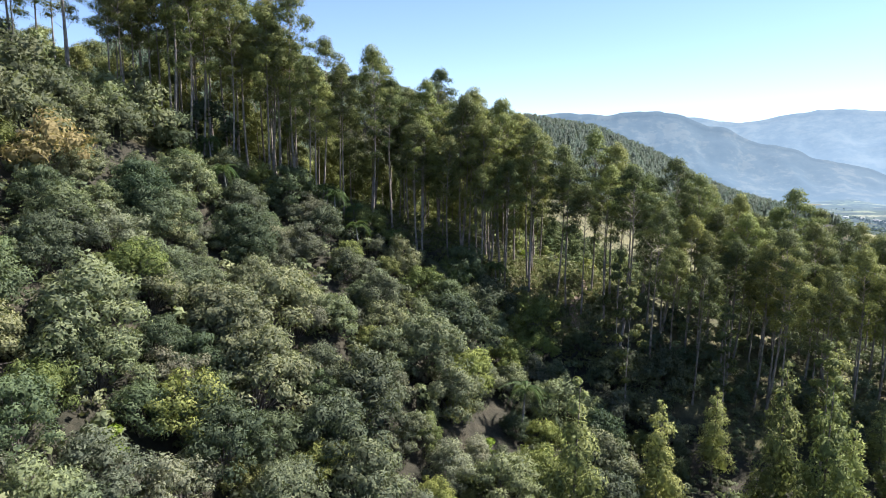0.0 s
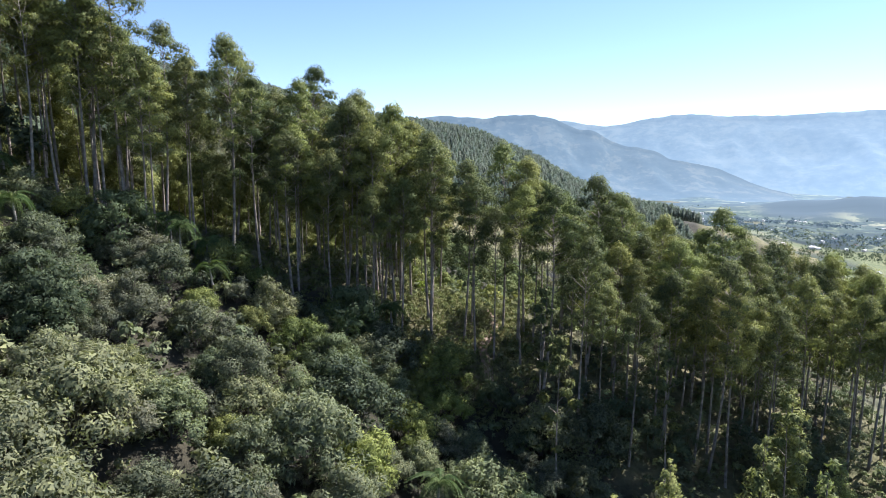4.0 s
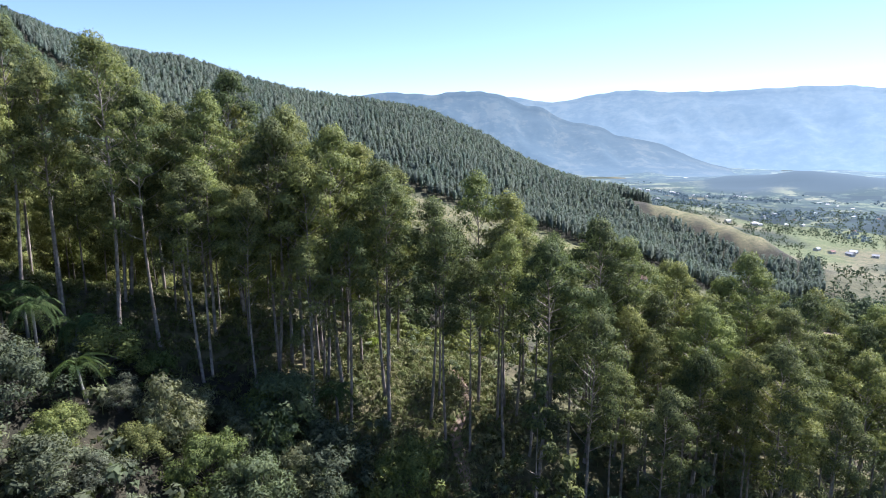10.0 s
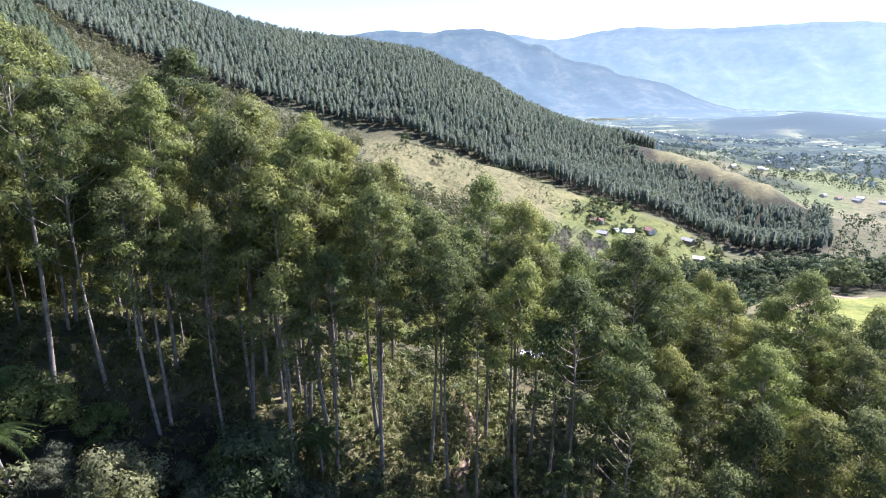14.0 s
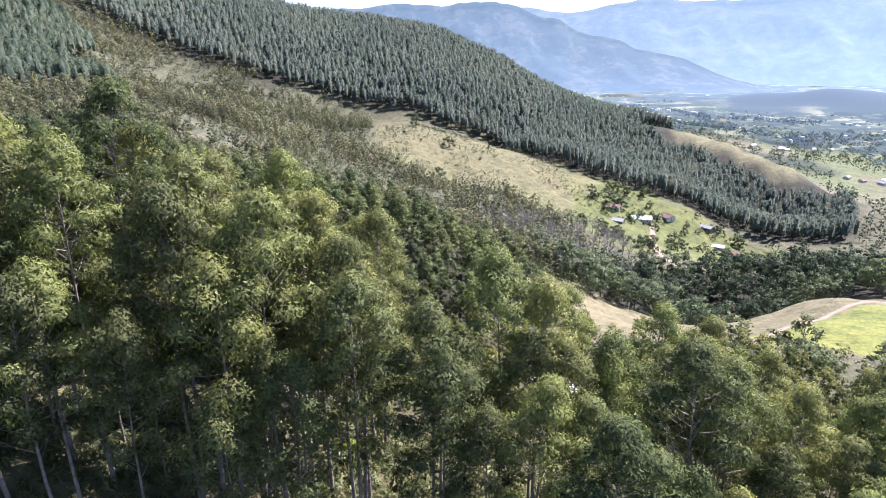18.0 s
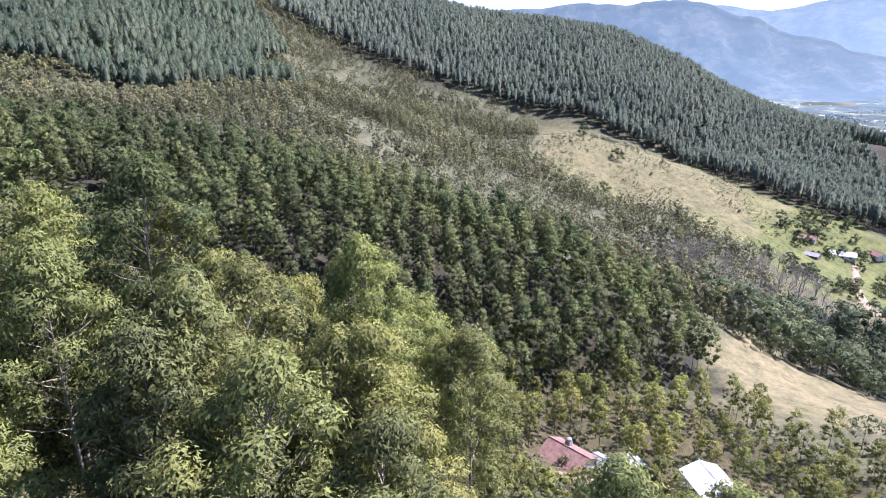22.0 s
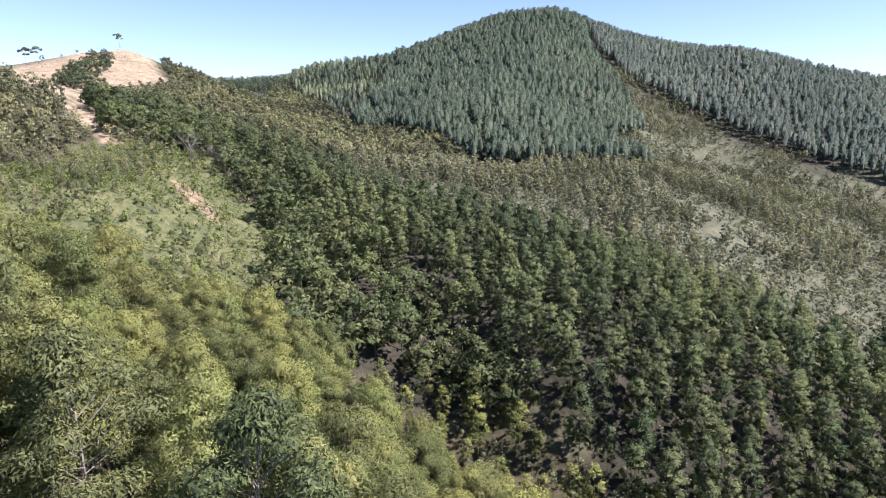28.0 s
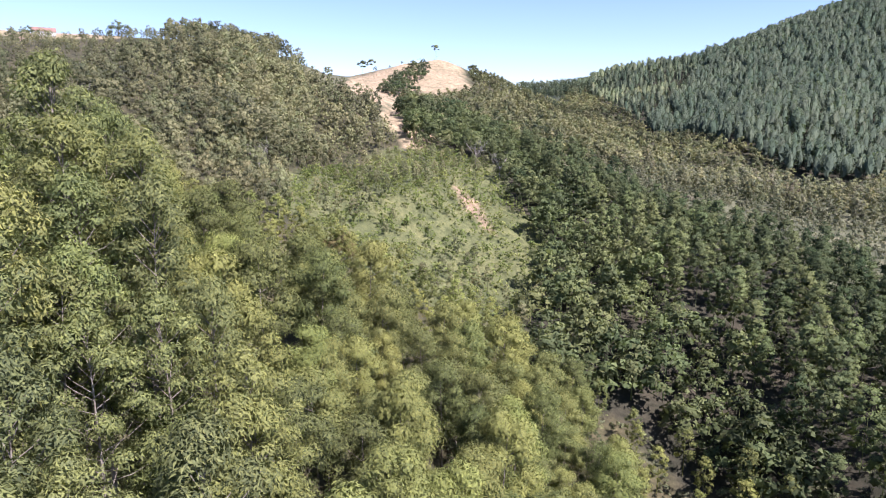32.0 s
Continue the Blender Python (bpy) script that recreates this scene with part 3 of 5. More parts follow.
def forest(name, label, templates, x, y, rng, mat, low=0.8, high=1.2, sink=0.2, category="trees"):
    """Many far or uncountable plants as one mesh."""
    z = height(x, y)
    pick = rng.integers(len(templates), size=len(x))
    turn, size = rng.uniform(0, 6.283, len(x)), rng.uniform(low, high, len(x))
    tint = np.clip(0.6 * rng.random(len(x)) + 0.2 + 0.35 * lattice(x / 55, y / 55, 51) + 0.12 * lattice(x / 17, y / 17, 52), 0, 1)
    out, tints = [], []
    for k, t in enumerate(templates):
        m = np.nonzero(pick == k)[0]
        if not len(m):
            continue
        c, s = np.cos(turn[m])[:, None, None], np.sin(turn[m])[:, None, None]
        f = size[m][:, None, None]
        v = np.stack([(c * t[None, :, :, 0] - s * t[None, :, :, 1]) * f + x[m][:, None, None],
                      (s * t[None, :, :, 0] + c * t[None, :, :, 1]) * f + y[m][:, None, None],
                      t[None, :, :, 2] * f + (z[m] - sink)[:, None, None]], -1)
        v[:, :, 3] -= np.stack([x[m], y[m], z[m] - sink], -1)[:, None]
        out.append(v.reshape(-1, 4, 3))
        tints.append(np.repeat(tint[m], len(t)))
    return tagged(new(name, tri_mesh(name, np.concatenate(out), mat, np.concatenate(tints))), label, category, kind="stuff")


def with_stem(shape, n, length, width, droop, rng, stem_width, core=5, heart=0.42, whole=1.1):
    """A light tree as loose triangles: leaf tufts and a three-sided stem."""
    _, _, clumps = shape
    tris = leaves(clumps, n, length, width, droop, rng, whole)
    top = max(c[2] for c in clumps)
    q = [np.array([stem_width * math.cos(a), stem_width * math.sin(a), -0.6]) for a in (0, 2.1, 4.2)]
    stem = np.array([[q[k], q[(k + 1) % 3], (0, 0, top)] for k in range(3)])
    return np.concatenate([tris, inner_leaves(clumps, core, rng), dense_heart(clumps, heart, rng, False), flat_tris(stem)])


def shell_tree(rng, tall, bottom, spread, tufts, length, width):
    """A far plantation tree: a ragged pointed crown on a bare stem, with sprays of leaves standing out from it."""
    rings = ((0.0, 0.42), (0.25, 0.98), (0.55, 0.96), (0.83, 0.62))
    deep = tall * (1 - bottom)
    shell = [[np.array([math.cos(q), math.sin(q), 0]) * spread * 0.5 * w * rng.uniform(0.36, 0.68) + (0, 0, tall * bottom + deep * (f + rng.uniform(-0.05, 0.05)))
              for q in np.arange(6) * 1.0472 + rng.uniform(0, 1)] for f, w in rings]
    tip = np.array([rng.normal() * 0.2, rng.normal() * 0.2, tall])
    tris = []
    for a, b in zip(shell, shell[1:]):
        for k in range(6):
            tris += [(a[k], a[(k + 1) % 6], b[k]), (a[(k + 1) % 6], b[(k + 1) % 6], b[k])]
    tris += [(shell[-1][k], shell[-1][(k + 1) % 6], tip) for k in range(6)]
    tris = np.array(tris)
    f = rng.random(tufts) ** 0.8
    q = rng.uniform(0, 6.283, tufts)
    out = np.stack([np.cos(q), np.sin(q), 0.25 + 0.7 * f], 1)
    wide = spread * 0.5 * np.interp(f, (0, 0.25, 0.55, 0.83, 1), (0.45, 0.98, 0.96, 0.66, 0.15)) * rng.uniform(0.8, 1.12, tufts)
    at = np.stack([np.cos(q) * wide, np.sin(q) * wide, tall * bottom + deep * f], 1)
    along = unit(out + rng.normal(size=(tufts, 3)) * 0.5)
    side = unit(np.cross(along, rng.normal(size=(tufts, 3))))
    size = rng.uniform(0.6, 1.4, (tufts, 1))
    tuft_tris = np.stack([at - along * length * size * 0.5, at + side * width * size * 0.5, at + along * length * size * 0.5], 1)
    every = np.concatenate([tris, tuft_tris])
    middle = every.mean(1)
    turned = unit(middle * (1, 1, 0) / (spread * 0.35) + np.stack([0 * middle[:, 0], 0 * middle[:, 0], 0.15 + 1.0 * ((middle[:, 2] - tall * bottom) / deep).clip(0, 1)], 1) + rng.normal(size=(len(every), 3)) * 0.24)
    own = np.cross(every[:, 1] - every[:, 0], every[:, 2] - every[:, 0])
    back = (own * turned).sum(-1) < 0
    every[back, 1], every[back, 2] = every[back, 2].copy(), every[back, 1].copy()
    foot = [np.array([0.16 * math.cos(a), 0.16 * math.sin(a), -0.6]) for a in (0, 2.1, 4.2)]
    stem = flat_tris([[foot[k], foot[(k + 1) % 3], (0, 0, tall * 0.7)] for k in range(3)])
    return np.concatenate([np.concatenate([every, turned[:, None]], 1), stem])


# ---- land sheet ----
def graded(near_lo, near_hi, step, far):
    mid = np.arange(near_lo, near_hi + step, step)
    side, d, s = [], 0.0, step
    while d < far:
        s *= 1.085
        d += s
        side.append(d)
    side = np.array(side)
    return np.concatenate([near_lo - side[::-1], mid, mid[-1] + side])


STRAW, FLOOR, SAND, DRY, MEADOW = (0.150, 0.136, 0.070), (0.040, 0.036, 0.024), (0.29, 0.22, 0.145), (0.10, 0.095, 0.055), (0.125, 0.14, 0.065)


def cover_of(x, y):
    """The colour of the ground itself: leaf litter under trees, straw-coloured pasture, green meadows, bare soil."""
    n = 9 * lattice(x / 22, y / 22, 5) + 4 * lattice(x / 8, y / 8, 6)
    xx, yy = x + n, y + 7 * lattice(x / 18, y / 18, 7)
    c = np.empty((x.size, 3))
    c[:] = DRY
    far = np.hypot(x, y) > 900
    quilt = lattice(np.floor(x / 130 + 0.2 * lattice(x / 300, y / 300, 8)), np.floor(y / 110), 9)
    c[far] = np.where((quilt[far] > 0.25)[:, None], MEADOW, np.where((quilt[far] < -0.35)[:, None], (0.155, 0.14, 0.085), (0.05, 0.062, 0.04)))
    pasture = inside(xx, yy, PASTURE_RING)
    c[pasture] = STRAW
    c[pasture & ((yy < 570) | (xx > 65))] = (0.155, 0.148, 0.068)
    c[inside(xx, yy, HAMLET)] = (0.116, 0.126, 0.042)
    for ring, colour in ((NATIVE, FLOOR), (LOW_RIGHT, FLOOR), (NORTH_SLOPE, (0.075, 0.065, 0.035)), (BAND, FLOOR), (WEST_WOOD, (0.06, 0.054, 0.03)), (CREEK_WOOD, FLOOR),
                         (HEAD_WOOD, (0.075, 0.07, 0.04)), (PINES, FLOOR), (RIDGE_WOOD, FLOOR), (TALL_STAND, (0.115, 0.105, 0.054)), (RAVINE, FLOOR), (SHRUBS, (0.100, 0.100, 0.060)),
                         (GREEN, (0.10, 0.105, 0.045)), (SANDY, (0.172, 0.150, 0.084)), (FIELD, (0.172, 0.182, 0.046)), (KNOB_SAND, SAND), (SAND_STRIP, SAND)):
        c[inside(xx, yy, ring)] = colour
    west = inside(xx, yy, [(-600, 60), (-480, 20), (-425, -20), (-420, -200), (-900, -200), (-900, 60)])
    c[west] = (0.26, 0.21, 0.13)
    c[inside(xx, yy, FLANK)] = (0.165, 0.15, 0.078)
    scar = ((x + 243) / 17) ** 2 + ((y - 186 - 0.15 * (x + 243)) / 4) ** 2 < 1 + 0.5 * lattice(x / 4, y / 4, 11)
    c[scar] = (0.25, 0.18, 0.12)
    return c


gx, gy = graded(-330, 130, 4.0, 4700), graded(0, 360, 4.0, 4700)
X, Y = np.meshgrid(gx, gy)
Z = height(X, Y)
nx, ny = len(gx), len(gy)
idx = np.arange(nx * ny).reshape(ny, nx)
quads = np.stack([idx[:-1, :-1], idx[:-1, 1:], idx[1:, 1:], idx[1:, :-1]], -1).reshape(-1, 4)
land = bpy.data.meshes.new("ground")
land.vertices.add(nx * ny)
land.vertices.foreach_set("co", np.stack([X, Y, Z], -1).astype(np.float32).ravel())
land.loops.add(quads.size)
land.loops.foreach_set("vertex_index", quads.astype(np.int32).ravel())
land.polygons.add(len(quads))
land.polygons.foreach_set("loop_start", np.arange(0, quads.size, 4, dtype=np.int32))
land.polygons.foreach_set("use_smooth", np.ones(len(quads), bool))
cover = land.color_attributes.new("cover", "FLOAT_COLOR", "POINT")
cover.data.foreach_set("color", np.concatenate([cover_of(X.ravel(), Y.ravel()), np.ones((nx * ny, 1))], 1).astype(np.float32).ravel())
land.materials.append(ground_cover)
land.update(calc_edges=True)
tagged(new("ground", land), "hilly ground with leaf litter, straw pasture and green meadows", "ground", kind="structure")


# ---- distance: mountains round the valley under painted blue haze, so far off that they do not shift ----
def hazy(name, colour_a, colour_b, colour_c, air, scale):
    m, tree, b = material(name, 1.0)
    broad, fine = noise_of(tree, scale * 0.22, 5, 0.6), noise_of(tree, scale, 10, 0.7)
    both = tree.nodes.new("ShaderNodeMath")
    both.operation = "MULTIPLY_ADD"
    both.inputs[1].default_value = 0.45
    tree.links.new(broad, both.inputs[0])
    half = tree.nodes.new("ShaderNodeMath")
    half.operation = "MULTIPLY"
    half.inputs[1].default_value = 0.55
    tree.links.new(fine, half.inputs[0])
    tree.links.new(half.outputs[0], both.inputs[2])
    tree.links.new(ramp(tree, both.outputs[0], [(0.42, colour_a), (0.51, colour_b), (0.56, colour_c)]), b.inputs["Base Color"])
    # emission stands in for the haze in front of the surface, point by point
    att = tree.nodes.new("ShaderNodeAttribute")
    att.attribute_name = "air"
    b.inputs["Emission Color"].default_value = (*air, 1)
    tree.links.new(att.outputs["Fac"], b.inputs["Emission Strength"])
    return m


HAZE_GLOW = (0.37, 0.54, 0.68)
far_blue = hazy("hazy_mountain", (0.018, 0.028, 0.030), (0.036, 0.046, 0.042), (0.058, 0.064, 0.052), HAZE_GLOW, 0.018)
near_blue = hazy("hazy_wooded_mountain", (0.012, 0.022, 0.024), (0.024, 0.034, 0.032), (0.055, 0.06, 0.048), HAZE_GLOW, 0.022)


def far_valley():
    """The plain far across the valley, woods and meadows, with blue haze painted as a glow that thickens with distance
    from the hills.
    """
    m, tree, b = material("hazy_valley", 1.0)
    place = tree.nodes.new("ShaderNodeNewGeometry")
    cells = tree.nodes.new("ShaderNodeTexVoronoi")
    cells.inputs["Scale"].default_value = 0.013
    cells.inputs["Randomness"].default_value = 1.0
    tree.links.new(place.outputs["Position"], cells.inputs["Vector"])
    tone = ramp(tree, cells.outputs["Color"], [(0.0, (0.03, 0.045, 0.03)), (0.40, (0.045, 0.062, 0.038)), (0.50, (0.12, 0.14, 0.062)), (0.85, (0.21, 0.20, 0.11))])
    woods = ramp(tree, noise_of(tree, 0.013, 12, 0.75), [(0.50, (0.16, 0.22, 0.22)), (0.55, (1.0, 1.0, 1.0))])
    hill = tree.nodes.new("ShaderNodeAttribute")
    hill.attribute_name = "wooded"
    tree.links.new(mixed(tree, mixed(tree, tone, woods, 1.0, "MULTIPLY"), (0.022, 0.032, 0.032), hill.outputs["Fac"]), b.inputs["Base Color"])
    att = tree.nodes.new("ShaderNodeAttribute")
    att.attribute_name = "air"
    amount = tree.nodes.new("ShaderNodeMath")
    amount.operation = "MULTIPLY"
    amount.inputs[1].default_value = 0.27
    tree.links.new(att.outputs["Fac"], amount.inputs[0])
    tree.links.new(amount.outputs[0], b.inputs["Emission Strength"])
    b.inputs["Emission Color"].default_value = (*HAZE_GLOW, 1)
    az, ro = np.radians(np.linspace(-30, 100, 131)), np.geomspace(1300, 3900, 50)
    A, R = np.meshgrid(az, ro)
    x, y = R * np.sin(A), R * np.cos(A)
    z = height(x, y) + 3.0 - 14 * np.clip((1400 - R) / 100, 0, 1)
    hump = np.exp(-((np.degrees(A) - 29) / 9) ** 2 - ((R - 2300) / 260) ** 2)
    z += 62 * hump * (1 + 0.25 * lattice(x / 140, y / 140, 33)) + 30 * np.exp(-((np.degrees(A) - 14) / 4) ** 2 - ((R - 3300) / 250) ** 2)
    z += 10 * lattice(x / 210, y / 210, 31) * np.clip((R - 1500) / 600, 0, 1)
    n, k = len(az), len(ro)
    i = np.arange(n * k).reshape(k, n)
    q = np.stack([i[:-1, :-1], i[:-1, 1:], i[1:, 1:], i[1:, :-1]], -1).reshape(-1, 4)
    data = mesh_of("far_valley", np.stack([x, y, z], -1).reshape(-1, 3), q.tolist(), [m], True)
    a = data.attributes.new("air", "FLOAT", "POINT")
    # strength of the painted haze, rising with distance and on the sunward side
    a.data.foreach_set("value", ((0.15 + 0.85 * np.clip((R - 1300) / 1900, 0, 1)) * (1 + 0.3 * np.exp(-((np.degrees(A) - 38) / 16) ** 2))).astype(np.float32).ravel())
    a = data.attributes.new("wooded", "FLOAT", "POINT")
    a.data.foreach_set("value", np.clip((hump + 0.25 * lattice(x / 90, y / 90, 34) - 0.1) * 4, 0, 1).astype(np.float32).ravel())
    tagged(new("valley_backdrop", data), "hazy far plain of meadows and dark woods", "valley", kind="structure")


far_valley()


def mountains(label, mat, r0, r1, shape, roll, seed, air_top, air_foot):
    """A range whose crest is given as a height for each bearing; its face is broken by spurs and gullies."""
    az = np.radians(np.linspace(-180, 180, 1081))
    ro = np.linspace(r0, r1, 40)
    A, R = np.meshgrid(az, ro)
    deg = np.degrees(A)
    crest = shape(deg)
    f = (R - r0) / (r1 - r0)
    spur = np.abs(lattice(deg / 3.1 + 1.3 * f, f * 2, seed)) + 0.5 * np.abs(lattice(deg / 1.2 - f, f * 4, seed + 1)) + 0.25 * lattice(deg / 0.45, f * 9, seed + 2)
    z = -88 + (crest + 88) * np.clip(f ** 1.15 * (1 - roll * (1 - f) * (spur - 0.5)), 0, 1.02)
    z = np.where(f > 0.97, -88 + (crest + 88), z)
    x, y = R * np.sin(A), R * np.cos(A)
    n, k = len(az), len(ro)
    i = np.arange(n * k).reshape(k, n)
    q = np.stack([i[:-1, :-1], i[:-1, 1:], i[1:, 1:], i[1:, :-1]], -1).reshape(-1, 4)
    data = mesh_of("mountains", np.stack([x, y, z], -1).reshape(-1, 3), q.tolist(), [mat], True)
    # haze painted as glow: thicker at the foot and on the sunward side
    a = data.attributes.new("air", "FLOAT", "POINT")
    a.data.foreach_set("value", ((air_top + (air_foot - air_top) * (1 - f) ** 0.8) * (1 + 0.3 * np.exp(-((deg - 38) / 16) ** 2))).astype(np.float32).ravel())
    tagged(new("mountains_backdrop", data), label, "mountains", kind="structure")


def far_crest(deg):
    c = 390 - 70 * np.exp(-((deg - 7.5) / 3.0) ** 2) + 18 * lattice(deg / 7, 0 * deg, 21) + 9 * lattice(deg / 1.7, 0 * deg, 22) + 4 * lattice(deg / 0.5, 0 * deg, 26)
    return np.clip(np.where(deg < -6, c + (deg + 6) * 3.0, c), 190, None)


def near_crest(deg):
    c = 100 + 0.74 * (300 + 30 * np.exp(-((deg + 0.5) / 2.2) ** 2) + 14 * lattice(deg / 4, 0 * deg, 27) + 8 * lattice(deg / 1.1, 0 * deg, 28) + 4 * lattice(deg / 0.4, 0 * deg, 29))
    fall = np.clip((deg - 1.0) / 22 + 0.05 * lattice(deg / 1.3, 0 * deg, 30), 0, 1)
    c = c * (1 - fall ** 1.2) - 88 * fall
    return np.where(deg < -6, np.maximum(c + (deg + 6) * 4.0, -88), c)


mountains("distant mountain range beyond the valley, pale with painted blue haze", far_blue, 3750, 4880, far_crest, 0.4, 23, 0.31, 0.40)
mountains("wooded mountain in front of the range, darker under thinner painted haze", near_blue, 2950, 3600, near_crest, 0.4, 43, 0.22, 0.31)



# ---- trees that the camera passes nearest ----
rng = np.random.default_rng(7)


def clearing(x, y):
    return (((x + 15) / 7.5) ** 2 + ((y - 118.5) / 7.5) ** 2 > 1) & ~((y < 112) & (x > -23) & (x < -6))


def sight_lane(x, y):
    """The open lanes that lead down from the spur to the farm roofs."""
    def off(ax, ay, bx, by):
        f = np.clip(((x - ax) * (bx - ax) + (y - ay) * (by - ay)) / ((bx - ax) ** 2 + (by - ay) ** 2), 0, 1)
        return np.hypot(x - ax - f * (bx - ax), y - ay - f * (by - ay))
    return (off(-13, 128, -19, 206) > 6.0) & (off(-3, 128, 10, 204) > 5.5)


tall_masters = [tree_thing("eucalyptus_tree", "tall slender eucalyptus with a pale bare stem and high olive crown", "eucalyptus stand on the spur",
                           gum_shape(rng, 30, 0.44 + 0.06 * (k % 3), 4.4, 32, 0.45, 0.29), 8200, 0.36, 0.15, 0.6, rng, gum_leaf, gum_bark, "tree", 14, 0.26, 0.5) for k in range(6)]
x, y = scatter(TALL_STAND, 4.9, rng, 0.42, 0.3, lambda x, y: sight_lane(x, y) & clearing(x, y) & ((x > -34) | (np.sin(x * 12.9 + y * 78.2) > -0.8)) | ((np.sin(x * 7.3 + y * 3.1) > 0.72) & (y > 113)))


def tall_scale(x, y):
    return 1.0 - 0.12 * min(1, max(0, (x - 0) / 30)) + 0.18 * min(1, max(0, (-30 - x) / 30))


upper = (x < -34) & (y > 113)
fill_x, fill_y = x[upper & (np.sin(x * 5.9 + y * 31.2) > 0.3)], y[upper & (np.sin(x * 5.9 + y * 31.2) > 0.3)]
ok = ~upper | (np.sin(x * 9.1 + y * 17.3) > 0.1)
x, y = x[ok], y[ok]
plant(tall_masters, x, y, rng, 0.84, 1.1, 0.2, tall_scale, 0.8)
# the trees that stand out above the stand
for ex, ey, top in ((-57, 102, 119), (-53, 119, 118), (-52, 126, 119), (-45, 118, 115), (-28, 112, 111), (-32, 124, 111), (-27, 116, 109), (-20, 123, 106), (-4.4, 120.4, 103.6), (1.4, 120.3, 99.5), (-19, 114, 107), (-25, 116, 109), (-20, 133, 105.8), (-28, 135, 105.6), (-38.7, 137.5, 108.5), (-42, 128, 112.3), (-32, 118, 112), (32.7, 131, 90), (-12, 114, 101), (-9, 113, 99), (-25, 119, 106), (-20, 118, 105), (-29, 120, 109), (-24, 124, 107), (-33, 116, 108), (-68, 114, 121.3),
                    (9, 111, 94), (13, 115, 95), (17, 120, 93), (23, 122, 90), (37, 130, 87), (38, 115, 91), (32, 127, 89), (-75, 104, 128), (-70, 108, 127), (-80, 98, 130), (-66, 104, 124), (-88, 92, 133)):
    k = int(rng.integers(6))
    s = (top - float(height(ex, ey)[0])) / 28.8
    copy_thing(tall_masters[k], pose(ex, ey, float(height(ex, ey)[0]) - 0.2, 0, 0, rng.uniform(0, 360)) @ Matrix.Diagonal((s, s, s, 1)))

young_masters = [tree_thing("young_eucalyptus_tree", "young eucalyptus with a full yellow-green drooping crown", "mixed eucalyptus on the north slope",
                            dome_shape(rng, 18.5, 0.38, 5.4 + 0.5 * (k % 3), 32, 0.215, 0.1 * (k % 2)), 11500, 0.33, 0.115, 0.9, rng, young_leaf, young_bark, "tree", 26, 0.3, 0.7) for k in range(6)]
x, y = scatter(NORTH_SLOPE, 6.4, rng, 0.45, 0.2, sight_lane)
gap = np.hypot(x + 14, y - 152) < 8
near = (x < -20) & (y < 178) & (x > -135) & ~((x > -32) & (y > 158))
yard = (((x + 17) / 13) ** 2 + ((y - 188) / 29) ** 2 < 1) | (((x - 8) / 10) ** 2 + ((y - 187) / 27) ** 2 < 1)
plant(young_masters, np.concatenate([x[near], fill_x]), np.concatenate([y[near], fill_y]), rng, 0.85, 1.2, 0.2)
young_far = [with_stem(dome_shape(rng, 13, 0.26, 4.9, 26, 0.175), 760, 0.52, 0.25, 0.6, rng, 0.13, 4, 0.5, 1.25) for k in range(5)]
rest = ~near & ~yard & ~gap
forest("mixed_woodland", "mixed young eucalyptus and native trees on the slope above the farm", young_far, x[rest], y[rest], rng, young_stuff, 0.55, 1.1)

native_masters = [tree_thing("native_tree", "low broad native tree with a dense grey-green rounded crown", "native scrub on the slope",
                             bush_shape(rng, 6.0, 6.9, 46), 7400, 0.32, 0.165, 0.3, rng, (bush_leaf, dusty_leaf, bush_leaf, lime_leaf, young_leaf, dark_leaf, bush_leaf)[k], dark_bark, "tree", 18, 0.28, 0.3) for k in range(7)]
x, y = scatter(NATIVE, 4.8, rng, 0.5, 0.7)
sx, sy = scatter(TALL_STAND, 6.5, rng, 0.45, 0.1, lambda x, y: (x < -28) & (y < 99) & (np.sin(x * 3.9 + y * 8.2) > 0.1))
x, y = np.concatenate([x, sx]), np.concatenate([y, sy])
mine = (x > -76) & (y > 28)
plant(native_masters, x[mine], y[mine], rng, 0.8, 1.35, 0.2, lambda px, py: 0.7 if (px * 7.7 + py * 3.3) % 3 < 1 else 1.0, 8.0)
scrub_tree = [with_stem(bush_shape(rng, 7.5, 7.6, 26), 1300, 0.5, 0.30, 0.3, rng, 0.12) for k in range(4)]
forest("native_scrub", "grey-green native scrub on the upper slope", scrub_tree, x[~mine], y[~mine], rng, bush_stuff, 0.7, 1.4)

cone_masters = [tree_thing("young_conical_tree", "young conical eucalyptus with bright green pointed crown", "young trees in the gully",
                           cone_shape(rng, 16.5, 6.2), 3800, 0.42, 0.20, 0.5, rng, cone_tree_leaf, dark_bark, "tree", 20, 0.4, 0.9) for k in range(3)]
for k, (cx, cy, top) in enumerate(((-4.6, 59.4, 78.8), (4.1, 76.2, 71.1), (17.7, 77.8, 77.2), (21.4, 73.7, 77.2), (27.9, 96.2, 75.0), (11.6, 87.0, 69.5))):
    foot = float(height(cx, cy)[0])
    up = (top - foot + 0.2) / 17.0
    wide = min(up, 1.15)
    copy_thing(cone_masters[k % 3], pose(cx, cy, foot - 0.2, 0, 0, 70 * k) @ Matrix.Diagonal((wide, wide, up, 1)))
x, y = np.array([9, 14, 27, 34, 30, 36, 24, 40, 13, 45, 29, 20.0, 33]), np.array([52, 46, 84, 95, 66, 78, 50, 86, 37, 98, 57, 40.0, 88])
plant(cone_masters, x, y, rng, 0.7, 1.05, 0.2)

